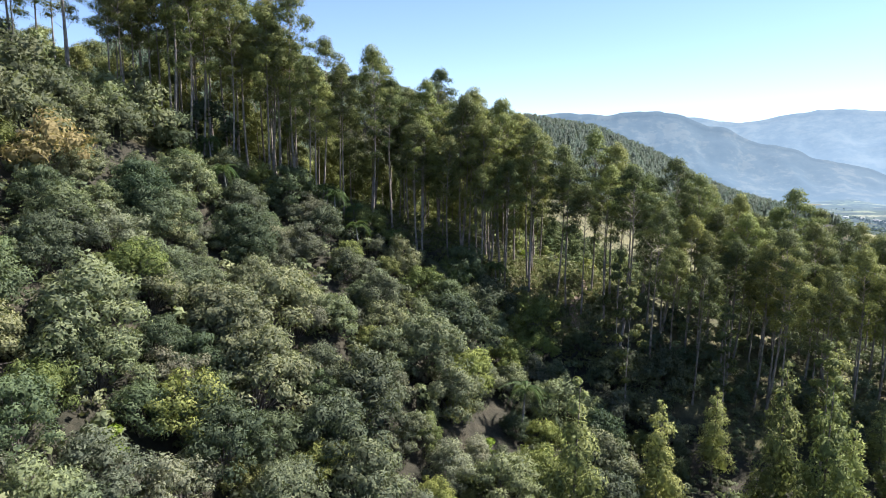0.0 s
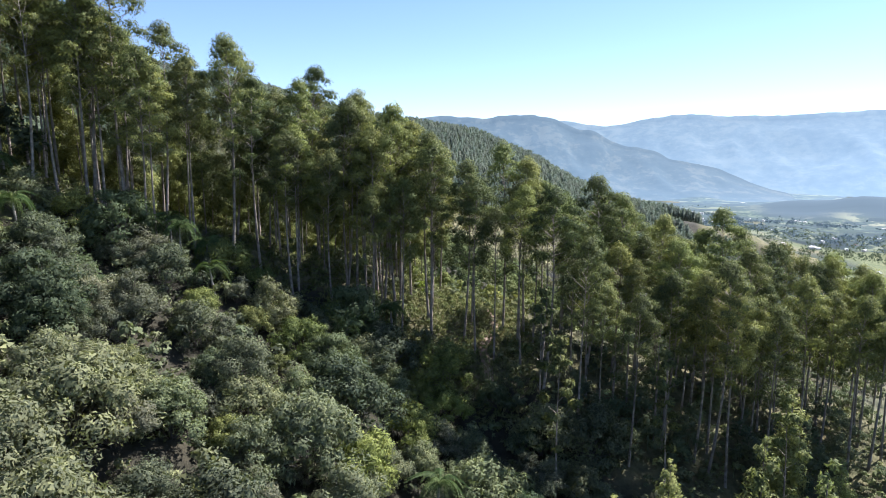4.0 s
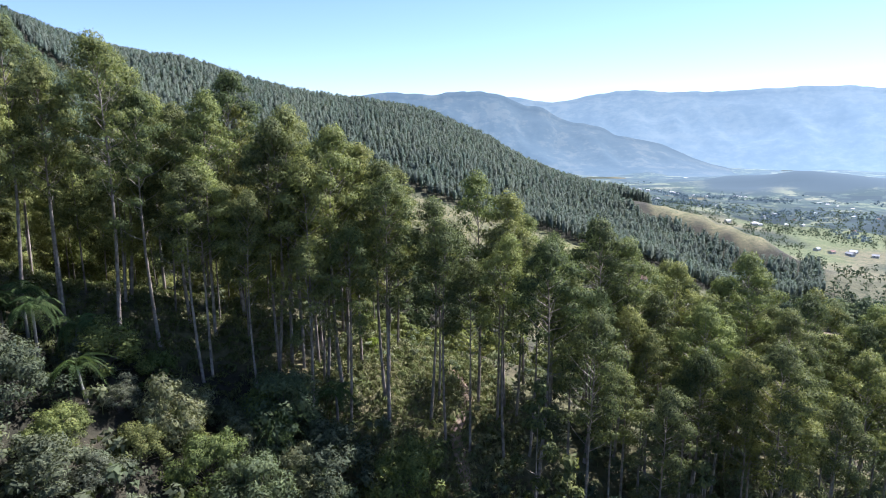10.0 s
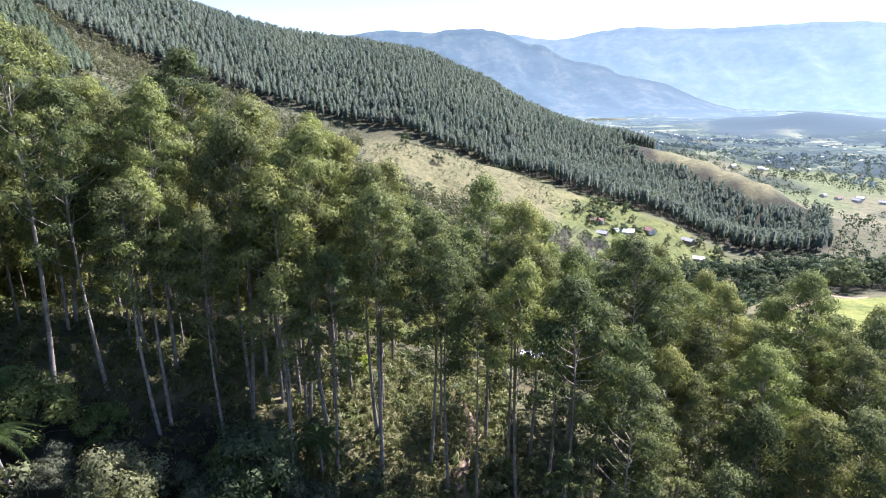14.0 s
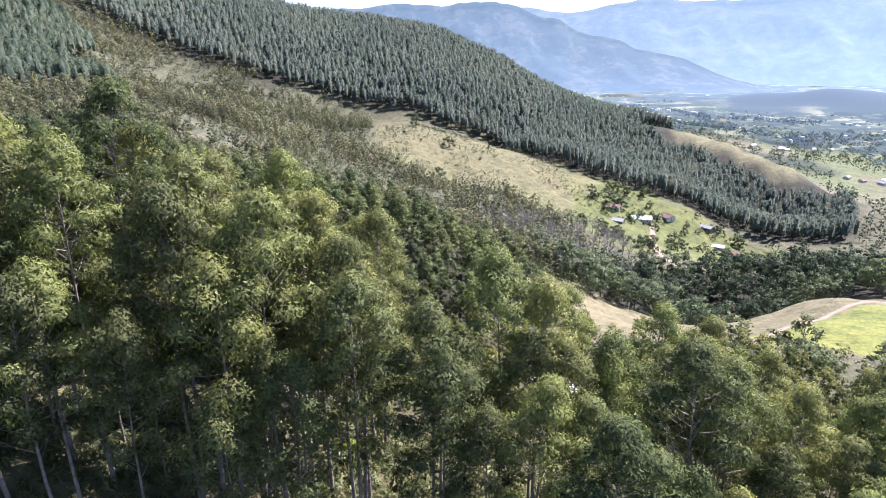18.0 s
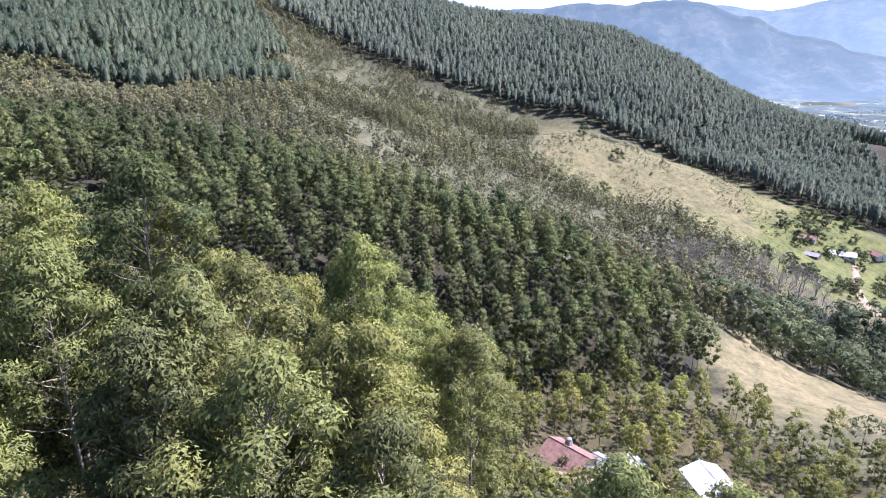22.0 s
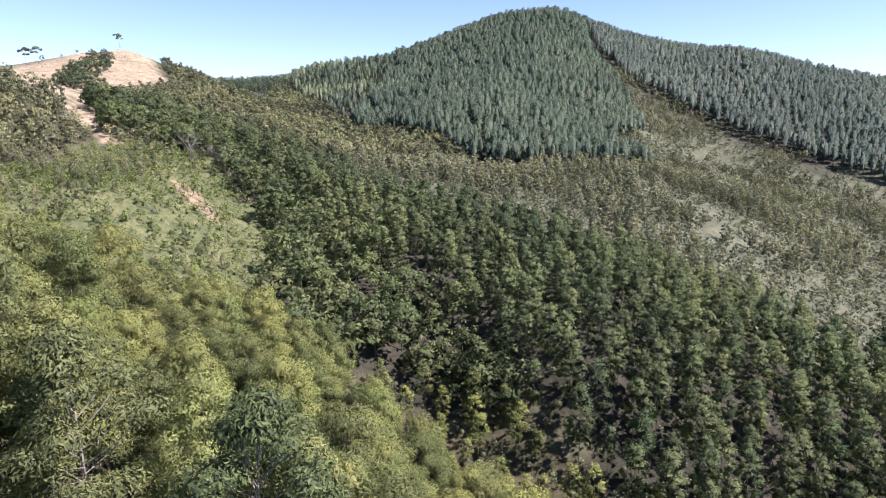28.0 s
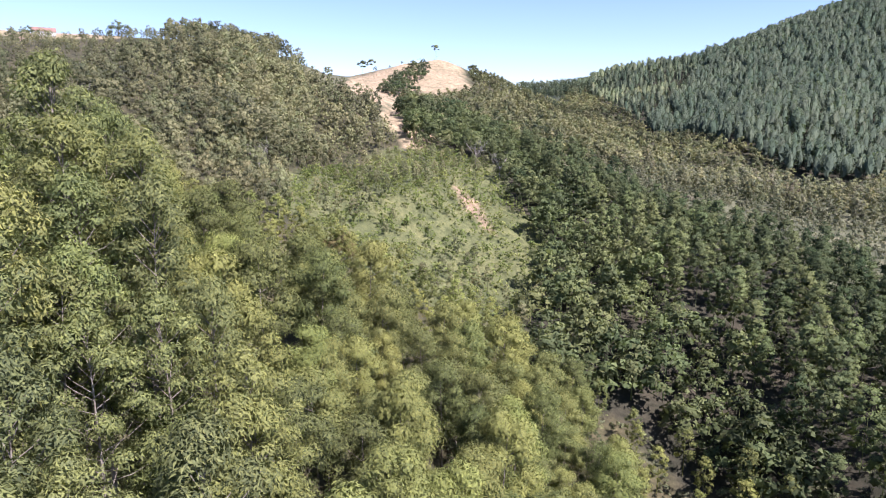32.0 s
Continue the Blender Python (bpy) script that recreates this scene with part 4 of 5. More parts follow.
# ---- woods as stuff ----
band = [with_stem(dome_shape(rng, 18.5, 0.18, 5.7, 32, 0.19, -0.08), 880, 0.64, 0.32, 0.4, rng, 0.11, 4, 0.62, 1.15) for k in range(7)]
x, y = scatter(BAND, 6.4, rng, 0.36, 0.35)
forest("plantation", "dense young eucalyptus plantation in rows beyond the creek", band, x, y, rng, cone_stuff, 0.75, 1.12)

hill_tree = [shell_tree(rng, 19.5, 0.30, 8.2, 100, 1.5, 0.9) for k in range(9)]
ridge_tree = [shell_tree(rng, 19.5, 0.30, 8.2, 72, 1.6, 1.0) for k in range(9)]
x, y = scatter(PINES, 6.3, rng, 0.40, 0.2)
shoulder = y < 515 - 0.78 * (x + 600) + 55 * lattice(x / 60, y / 60, 95) + 30 * lattice(x / 17, y / 17, 96)
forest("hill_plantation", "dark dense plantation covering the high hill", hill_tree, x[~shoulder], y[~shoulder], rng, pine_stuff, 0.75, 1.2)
side_tree = [with_stem(dome_shape(rng, 10, 0.16, 4.4, 12, 0.2), 120, 1.0, 0.55, 0.3, rng, 0.12, 2, 0.55, 1.2) for k in range(6)]
forest("shoulder_wood", "olive mixed trees on the shoulder of the high hill", hill_tree[:5] + side_tree, x[shoulder], y[shoulder], rng, wood_stuff, 0.6, 1.05)
OPEN_FLANK = [(190, 920), (222, 868), (255, 805), (284, 745), (308, 708), (372, 700), (460, 760), (460, 1000), (330, 1180), (262, 960), (238, 965)]
x, y = scatter(RIDGE_WOOD, 6.6, rng, 0.42, 0.5, lambda x, y: ~inside(x, y, OPEN_FLANK)
               & (y < np.interp(x, [-720, -350, -278, -186, -67, 23, 100, 246, 400], [1050, 947, 997, 1039, 1073, 1084, 1099, 1083, 1000]) + 60))
forest("ridge_plantation", "plantation covering the long ridge, its green greyed by painted haze", ridge_tree, x, y, rng, ridge_stuff, 0.85, 1.2)

wood_tree = [with_stem(dome_shape(rng, 14, 0.30, 6.6, 18, 0.19), 300, 0.85, 0.46, 0.3, rng, 0.16, 3, 0.5, 1.3) for k in range(5)]
near_wood_tree = [with_stem(dome_shape(rng, 14, 0.26, 6.0, 32, 0.17), 980, 0.54, 0.28, 0.4, rng, 0.16, 4, 0.5, 1.3) for k in range(6)]
x, y = scatter(WEST_WOOD, 7.2, rng, 0.47, 0.3, lambda x, y: (x > -300) | (y < 128))
crest, close = (x < -230) & (y < 45), x > -235
forest("slope_wood", "rounded olive-green crowns on the near side of the hill", near_wood_tree, x[close], y[close], rng, olive_stuff, 0.65, 1.15)
forest("west_wood", "mixed olive-green wood covering the rounded hill", wood_tree, x[~close & ~crest], y[~close & ~crest], rng, olive_stuff, 0.7, 1.15)
forest("crest_wood", "small olive trees on the crest below the hilltop house", wood_tree, x[crest], y[crest], rng, olive_stuff, 0.3, 0.6)
big = [with_stem(dome_shape(rng, 21, 0.38, 8.0, 16, 0.22), 260, 1.1, 0.8, 0.3, rng, 0.2) for k in range(4)]
bx, by = scatter([(-225, 100), (-290, 128), (-345, 128), (-400, 125), (-430, 90), (-400, 60), (-330, 95), (-270, 85)], 7.0, rng, 0.45, 0.3)
forest("tall_wood", "darker tall eucalyptus on the shoulder of the hill", big, bx, by, rng, olive_stuff, 0.7, 1.1)

shrub = [with_stem(bush_shape(rng, 5.0, 4.6, 7), 60, 0.9, 0.5, 0.1, rng, 0.10, 2, 0.5, 1.3) for k in range(5)]
x, y = scatter(SHRUBS, 5.3, rng, 0.5, 0.3, lambda x, y: lattice(x / 34, y / 34, 91) + 0.6 * lattice(x / 11, y / 11, 92) > -0.7)
forest("shrubland", "grey-green shrubs and small trees across the valley side", shrub, x, y, rng, grey_stuff, 0.5, 1.65)
x, y = scatter([(-300, 128), (-430, 128), (-425, 150), (-400, 168), (-340, 172), (-322, 162)], 5.0, rng, 0.5, 0.2)
forest("shoulder_scrub", "grey-green trees on the shoulder above the sand", side_tree, x, y, rng, olive_stuff, 0.6, 1.5)
x, y = scatter([(-1130, 510), (-1130, 620), (-850, 590), (-780, 505), (-860, 470), (-960, 460)], 7.5, rng, 0.5, 0.2)
forest("saddle_wood", "dark mixed trees on the far saddle", side_tree, x, y, rng, wood_stuff, 0.8, 1.6)
x, y = scatter(GREEN, 3.2, rng, 0.48, 0.3)
forest("green_scrub", "low bright green scrub on the cleared spur", shrub, x, y, rng, green_stuff, 0.25, 1.0)
x, y = scatter(GREEN, 6.8, rng, 0.5, 0.9, lambda x, y: lattice(x / 24, y / 24, 71) > -0.25)
forest("spur_saplings", "small olive trees standing above the green scrub", young_far, x, y, rng, olive_stuff, 0.3, 0.75)
x, y = scatter(RAVINE, 8.2, rng, 0.48, 0.3)
ravine_tree = [with_stem(bush_shape(rng, 12, 12, 16), 320, 1.2, 0.85, 0.2, rng, 0.2) for k in range(4)]
forest("ravine_trees", "dark round native trees along the ravine", ravine_tree, x, y, rng, wood_stuff, 0.6, 1.5)
x, y = scatter(SHRUBS, 6.6, rng, 0.5, 0.7, lambda x, y: lattice(x / 45, y / 45, 93) + 0.5 * lattice(x / 15, y / 15, 94) > -0.15)
share = np.sin(x * 12.7 + y * 5.1)
for name, label, lo, hi, mat in (("half_bare_trees", "grey-brown half-bare trees among the shrubs", -0.1, 0.35, brown_stuff), ("valley_side_trees", "dusty grey-green trees among the shrubs", 0.35, 2.0, grey_stuff),
                                 ("valley_side_wood", "scattered olive trees among the grey shrubs", -2.0, -0.1, olive_stuff)):
    some = (share > lo) & (share <= hi)
    forest(name, label, side_tree, x[some], y[some], rng, mat, 0.55, 1.5)
x, y = scatter([(90, 430), (240, 420), (420, 300), (900, 300), (1500, 900), (1500, 1500), (300, 1500), (330, 1200), (420, 760), (330, 620), (240, 600), (200, 500)], 17, rng, 0.5, 0.3,
               lambda x, y: lattice(x / 90, y / 90, 41) + 0.5 * lattice(x / 30, y / 30, 42) > -0.12)
plain_tree = [with_stem(bush_shape(rng, 10, 10, 7), 44, 2.0, 1.4, 0.2, rng, 0.3, 1, 0.6) for k in range(4)]
forest("valley_trees", "scattered trees among the meadows of the valley", plain_tree, x, y, rng, pine_stuff, 0.5, 1.15)
belt_tree = [with_stem(bush_shape(rng, 11, 11, 5), 22, 3.2, 2.2, 0.2, rng, 0.3, 0, 0.6) for k in range(4)]
x, y = scatter([(430, 700), (900, 500), (1700, 1200), (1700, 2100), (500, 2300), (250, 1300), (480, 1100)], 15, rng, 0.5, 0.5,
               lambda x, y: (np.abs(lattice(x / 150, y / 110, 45)) + 0.35 * lattice(x / 40, y / 40, 46) < 0.17) & (np.hypot(x, y) > 1250))
# these trees get a faint even blue glow in place of haze
hazy_wood = hazy("hazy_wood", (0.05, 0.07, 0.06), (0.07, 0.09, 0.075), (0.10, 0.12, 0.09), HAZE_GLOW, 0.03)
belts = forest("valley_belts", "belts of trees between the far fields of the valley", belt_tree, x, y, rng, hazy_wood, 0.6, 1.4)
belt_haze = belts.data.attributes.new("air", "FLOAT", "POINT")
belt_haze.data.foreach_set("value", np.full(len(belts.data.vertices), 0.10, np.float32))

x, y = scatter(CREEK_WOOD, 6.4, rng, 0.45, 0.2)
forest("creek_wood", "dark native trees along the creek", ravine_tree, x, y, rng, cone_stuff, 0.6, 1.25)
head_tree = [with_stem(bush_shape(rng, 9, 8, 9), 70, 1.9, 1.4, 0.2, rng, 0.2) for k in range(4)]
hx, hy = scatter([(-480, 455), (-400, 370), (-392, 462)], 7.0, rng, 0.45)
x, y = scatter(HEAD_WOOD, 7.0, rng, 0.45, 0.2, lambda x, y: ~inside(x, y, SAND_STRIP))
forest("head_wood", "olive mixed wood round the head of the valley", head_tree, np.concatenate([x, hx]), np.concatenate([y, hy]), rng, olive_stuff, 0.6, 1.3)
x, y = scatter(TALL_STAND, 4.4, rng, 0.48, 0.3, lambda x, y: x > -1)
forest("stand_thicket", "dark thicket below the eucalyptus stand", scrub_tree, x, y, rng, wood_stuff, 0.3, 0.75, category="thicket")
under = [with_stem(bush_shape(rng, 2.6, 3.2, 6), 90, 0.5, 0.36, 0.1, rng, 0.05) for k in range(5)]
for name, ring, step in (("undergrowth", TALL_STAND, 3.0), ("slope_undergrowth", NORTH_SLOPE, 4.0), ("plantation_undergrowth", [(-40, 222), (-60, 207), (-100, 214), (-150, 226), (-160, 260), (-100, 280), (-40, 290), (0, 280), (10, 262), (-10, 250)], 4.0), ("gully_undergrowth", LOW_RIGHT, 2.6), ("scrub_undergrowth", NATIVE, 2.9)):
    x, y = scatter(ring, step, rng, 0.48, 0.2, lambda x, y: (clearing(x, y) | (np.sin(x * 5.3 + y * 2.7) > 0.75)) & ~((x < -30) & (y > 100) & (y < 128)))
    forest(name, "dark leafy undergrowth below the trees", under, x, y, rng, bush_stuff, 0.4, 1.6 if ring is NATIVE else 1.3, category="undergrowth")

x, y = scatter([(-30, 136), (14, 136), (30, 160), (35, 196), (5, 196), (-6, 203), (-34, 200)], 4.0, rng, 0.48, 0.3, lambda x, y: np.hypot(x + 20, y - 199) > 8)
forest("yard_bushes", "low bushes and weeds round the farmyard", under, x, y, rng, young_stuff, 0.6, 1.8, category="bushes")
# woods that go on round the place, behind the start of the flight
OUTER = [(-125, 50), (-110, 10), (-40, 10), (-8, 30), (0, 30), (60, 40), (75, 90), (52, 104), (52, 126), (70, 150), (62, 200), (40, 225), (45, 250), (70, 250), (92, 230), (130, 190), (150, 60), (120, -70), (-60, -110),
         (-300, -60), (-140, 0), (-140, 84), (-100, 104), (-100, 74)]
x, y = scatter(OUTER, 6.5, rng, 0.47, 0.3)
forest("outer_woodland", "grey-green scrub and small trees on the lower slopes", ravine_tree[:2] + shrub, x, y, rng, bush_stuff, 0.6, 1.1)


# ---- houses ----
def surface(name, a, b, rough, scale, bump=0.3):
    m, tree, sh = material(name, rough)
    tree.links.new(ramp(tree, noise_of(tree, scale, 6, 0.7), [(0.35, a), (0.65, b)]), sh.inputs["Base Color"])
    bumped(tree, sh, noise_of(tree, scale * 6, 4), bump, 0.02)
    return m


plaster = surface("plaster", (0.55, 0.52, 0.47), (0.72, 0.70, 0.65), 0.85, 0.8)
plank = surface("grey_planks", (0.14, 0.11, 0.09), (0.26, 0.22, 0.18), 0.85, 1.5)
clay_tile = surface("clay_tiles", (0.17, 0.095, 0.075), (0.29, 0.18, 0.145), 0.8, 1.2)
grey_sheet = surface("grey_roof_sheets", (0.22, 0.22, 0.22), (0.36, 0.36, 0.36), 0.7, 0.9)
white_sheet = surface("white_roof_sheets", (0.68, 0.69, 0.70), (0.82, 0.83, 0.84), 0.4, 0.7)
dark_glass = surface("window_glass", (0.02, 0.025, 0.03), (0.04, 0.05, 0.06), 0.15, 2.0, 0.0)
soil = surface("bare_soil", (0.24, 0.16, 0.11), (0.36, 0.26, 0.19), 0.95, 0.35, 0.8)


def block(x0, x1, y0, y1, z0, z1):
    v = [(x, y, z) for z in (z0, z1) for y in (y0, y1) for x in (x0, x1)]
    return v, [(0, 2, 3, 1), (4, 5, 7, 6), (0, 1, 5, 4), (2, 6, 7, 3), (0, 4, 6, 2), (1, 3, 7, 5)]


def block_mesh(name, bounds, mat, bevel=0.02):
    v, f = block(*bounds)
    bm = bmesh.new()
    vs = [bm.verts.new(p) for p in v]
    for q in f:
        bm.faces.new([vs[k] for k in q])
    bmesh.ops.bevel(bm, geom=bm.edges[:], offset=bevel, segments=1, affect="EDGES")
    data = bpy.data.meshes.new(name)
    bm.to_mesh(data)
    bm.free()
    data.materials.append(mat)
    return data


def roof_slope(name, half, rise, length, eave, mat, side, ribs):
    """One slope of a gable roof with raised ribs from ridge to eave and a real thickness."""
    verts, faces = [], []
    run = half + eave
    drop = rise * run / half
    n = ribs * 2
    for k in range(n + 1):
        y = -length / 2 - eave + (length + 2 * eave) * k / n
        up = 0.05 if k % 2 else 0.0
        for (x, z) in ((0.0, rise + 0.08), (side * run, rise + 0.08 - drop)):
            verts.append((x, y, z + up))
            verts.append((x, y, z - 0.08))
    for k in range(n):
        a = 4 * k
        faces += [(a, a + 4, a + 6, a + 2), (a + 1, a + 3, a + 7, a + 5), (a + 2, a + 6, a + 7, a + 3), (a, a + 1, a + 5, a + 4)]
    faces += [(0, 2, 3, 1), (4 * n, 4 * n + 1, 4 * n + 3, 4 * n + 2)]
    return mesh_of(name, verts, faces, [mat])


def house(label, x, y, turn, wide, long, tall, rise, wall_mat, roof_mat, windows=2, name="house", chimney=False, group=""):
    root = tagged(new(name), label, "house", group)
    zs = height(np.array([x - 3, x + 3, x, x]), np.array([y, y, y - 3, y + 3]))
    root.matrix_basis = pose(x, y, float(zs.min()) + 0.05, 0, 0, turn)
    h = wide / 2
    gable = [(-h, -long / 2, -2), (h, -long / 2, -2), (h, -long / 2, tall), (0, -long / 2, tall + rise), (-h, -long / 2, tall)]
    gable += [(a, long / 2, c) for a, _, c in gable]
    part("wall", mesh_of("house_wall", gable, [(0, 1, 2, 3, 4), (9, 8, 7, 6, 5), (0, 5, 6, 1), (1, 6, 7, 2), (4, 9, 5, 0), (2, 7, 8, 3), (3, 8, 9, 4)], [wall_mat]), root)
    for side in (-1, 1):
        data = roof_slope("roof_slope", h, rise, long, 0.5, roof_mat, side, max(6, int(long / 0.6)))
        ob = part("roof", data, root)
        ob.location.z = tall
    part("ridge", block_mesh("ridge", (-0.12, 0.12, -long / 2 - 0.5, long / 2 + 0.5, tall + rise + 0.06, tall + rise + 0.2), roof_mat, 0.04), root)
    for k in range(windows):
        at = -long / 2 + long * (k + 0.7) / (windows + 0.6)
        for side in (-1, 1):
            w = part("window", block_mesh("window_frame", (side * h - 0.05, side * h + 0.05, at - 0.65, at + 0.65, 0.95, 2.1), plank, 0.01), root)
            for lo in (-0.57, 0.03):
                part("pane", block_mesh("pane", (side * (h + 0.02) - 0.04, side * (h + 0.02) + 0.04, at + lo, at + lo + 0.54, 1.03, 2.02), dark_glass, 0.005), w)
    part("door", block_mesh("door", (-0.45, 0.45, -long / 2 - 0.05, -long / 2 + 0.03, 0, 2.05), plank, 0.01), root)
    if chimney:
        c = part("water_tank", block_mesh("tank_stand", (0.8, 2.0, 0.4, 1.6, tall + 0.3, tall + rise + 0.45), grey_sheet, 0.05), root, "grey water tank on a stand")
        verts, faces = [], []
        tube([(1.4, 1.0, tall + rise + 0.45), (1.4, 1.0, tall + rise + 1.0), (1.4, 1.0, tall + rise + 1.2)], [0.62, 0.62, 0.3], 14, verts, faces)
        part("tank", mesh_of("tank", verts, faces, [grey_sheet]), c)
    return root


farm = house("farmhouse with a weathered red clay tile roof and water tank", -19, 206, 62, 7.6, 9.5, 2.8, 2.0, plaster, clay_tile, 2, "farmhouse", True)
house("low grey-roofed plank annex beside the farmhouse", -11.5, 209, 62, 3.6, 5.5, 2.2, 0.7, plank, grey_sheet, 1, "annex")
house("farm shed with a bright white metal roof", 10, 204, 28, 7.5, 13, 3.0, 1.5, plaster, white_sheet, 2, "shed")
house("small white-roofed hut in the farmyard", -5.5, 213, 40, 2.6, 3.2, 2.1, 0.6, plank, white_sheet, 1, "hut")
house("village house with a long white roof", 129, 585, 80, 9, 17, 3.0, 1.8, plaster, white_sheet, 3, "house", group="hamlet houses")
house("village house with a faded pink tile roof", 107, 594, 70, 8, 12, 2.8, 1.8, plaster, clay_tile, 2, "house", group="hamlet houses")
house("village house with a red tile roof among palms", 156, 602, 25, 8, 11, 2.8, 2.0, plaster, clay_tile, 2, "house", group="hamlet houses")
house("dark-roofed plank barn beside the track", 105, 562, 60, 7, 9, 2.8, 1.6, plank, grey_sheet, 1, "barn", group="hamlet houses")
house("grey-roofed barn behind the hamlet trees", 190, 600, 40, 7, 12, 2.8, 1.6, plank, grey_sheet, 1, "barn", group="hamlet houses")
house("white house with a red tile roof below the meadow", 198, 562, 60, 9, 13, 3.0, 2.2, plaster, clay_tile, 2, "house", group="hamlet houses")
house("white shed beside the red-roofed house", 192, 574, 60, 6, 9, 2.6, 1.4, plaster, white_sheet, 1, "shed", group="hamlet houses")
house("white house with a red roof on the bare hilltop", -456, -25, 20, 8, 12, 3.0, 2.2, plaster, clay_tile, 2, "hilltop_house")
far_rng = np.random.default_rng(23)
for hx, hy in ((525, 945), (545, 934), (560, 950), (512, 960), (575, 925), (750, 1400), (853, 1476), (790, 1330), (820, 1300), (700, 1180), (880, 1350), (930, 1210), (650, 1290), (1010, 1480)):
    kind = int(far_rng.integers(3))
    house(("valley house with a red tile roof", "valley house with a white sheet roof", "valley barn with a grey roof")[kind], hx, hy, float(far_rng.uniform(0, 180)), 7, float(far_rng.uniform(8, 13)), 2.8, 1.8,
          plaster, (clay_tile, white_sheet, grey_sheet)[kind], 2, "house", group="houses in the valley")


hut_v = np.array([(a * 5, b * 8, c) for c in (-1, 4) for b in (-1, 1) for a in (-1, 1)] + [(0, -8, 7), (0, 8, 7)], float)
hut_f = [(0, 1, 5), (0, 5, 4), (2, 7, 3), (2, 6, 7), (0, 4, 6), (0, 6, 2), (1, 3, 7), (1, 7, 5), (4, 5, 8), (6, 9, 7), (4, 8, 9), (4, 9, 6), (5, 7, 9), (5, 9, 8)]
hut = flat_tris(hut_v[np.array(hut_f)])
va, vr = np.radians(far_rng.uniform(6, 44, 520)), far_rng.uniform(1250, 2900, 520)
vx, vy = vr * np.sin(va), vr * np.cos(va)
near_street = np.abs(lattice(vx / 260, vy / 260, 35)) < 0.3
forest("far_village", "tiny white houses strewn over the far plain", [hut], vx[near_street], vy[near_street], far_rng, plaster, 0.35, 0.8, -3.0, "houses")


def ribbon(name, label, points, half, lift, mat):
    """A track draped over the land."""
    pts = []
    for (ax, ay), (bx, by) in zip(points, points[1:]):
        n = max(2, int(math.hypot(bx - ax, by - ay) / 3))
        pts += [(ax + (bx - ax) * k / n, ay + (by - ay) * k / n) for k in range(n)]
    pts.append(points[-1])
    verts, faces = [], []
    for k, (px, py) in enumerate(pts):
        qx, qy = pts[min(k + 1, len(pts) - 1)]
        rx, ry = pts[max(k - 1, 0)]
        d = unit(np.array([qx - rx, qy - ry]))
        w = half * (1 + 0.2 * math.sin(k * 1.3))
        for s in (-1, -0.4, 0.4, 1):
            vx, vy = px - d[1] * w * s, py + d[0] * w * s
            verts.append((vx, vy, float(height(vx, vy)[0]) + lift + (0.25 if abs(s) < 0.5 else -0.3)))
    for k in range(len(pts) - 1):
        for s in range(3):
            a = 4 * k + s
            faces.append((a, a + 1, a + 5, a + 4))
    return tagged(new(name, mesh_of(name, verts, faces, [mat], True)), label, "track", kind="structure")


ribbon("road_track", "reddish dirt track through the hamlet", [(137, 578), (132, 555), (126, 534), (118, 500), (112, 463), (116, 440)], 2.4, 0.35, soil)
ribbon("road_path", "bare soil path up the eucalyptus spur", [(-9, 108), (-11, 115), (-9, 121), (-12, 130)], 0.9, 0.05, soil)
ribbon("road_yard", "trodden pale farmyard soil", [(-22, 196), (-14, 198), (-4, 203), (2, 208)], 3.0, 0.1, soil)
ribbon("road_field", "pale worn line along the edge of the green field", [(74, 250), (95, 268), (118, 284), (165, 316)], 1.2, 0.15, soil)
ribbon("road_ridge", "pale dirt track along the hilltop", [(-400, -15), (-440, -38), (-470, -30), (-520, -5)], 2.0, 0.3, soil)


# ---- single trees ----
def palm_frond(rng):
    verts, faces = [], []
    spine = [np.array([0.35 * k + 0.02 * k * k, 0, 0.62 * k - 0.105 * k * k]) for k in range(9)]
    for k, p in enumerate(spine):
        verts.append(p)
    tris = []
    for k in range(1, 34):
        f = k / 4.2
        i = min(int(f), 7)
        at = spine[i] + (spine[i + 1] - spine[i]) * (f - i)
        reach = 0.9 * math.sin(math.pi * min(1, 0.15 + k / 40)) + 0.15
        for side in (-1, 1):
            tip = at + np.array([0.35, side * reach * 0.8, -0.45 * reach + rng.normal() * 0.05])
            tris.append((at, at + np.array([0.12, 0, 0.02]), tip))
    for a, b in zip(spine, spine[1:]):
        tris.append((a + (0, 0.04, 0), a - (0, 0.04, 0), b))
    return tri_mesh("palm_frond", flat_tris(tris), palm_leaf)


def palm(rng, x, y, tall, fronds):
    root = tagged(new("palm_tree"), "palm with a slim grey stem and arching green fronds", "palm", "palms on the scrub slope")
    verts, faces = [], []
    tube([(0, 0, -0.5), (0.1, 0, tall * 0.5), (0.15, 0.1, tall)], [0.2, 0.15, 0.13], 8, verts, faces)
    part("trunk", mesh_of("palm_trunk", verts, faces, [grey_bark], True), root)
    for k in range(16):
        ob = part("frond", fronds[k % len(fronds)], root)
        ob.matrix_basis = pose(0.15, 0.1, tall, 0, rng.uniform(-18, 42), k * 137.5) @ Matrix.Diagonal((0.85, 0.85, 0.85, 1))
    root.matrix_basis = pose(x, y, float(height(x, y)[0]), rng.normal() * 3, rng.normal() * 3, rng.uniform(0, 360))


prng = np.random.default_rng(11)
frond_meshes = [palm_frond(prng) for k in range(3)]
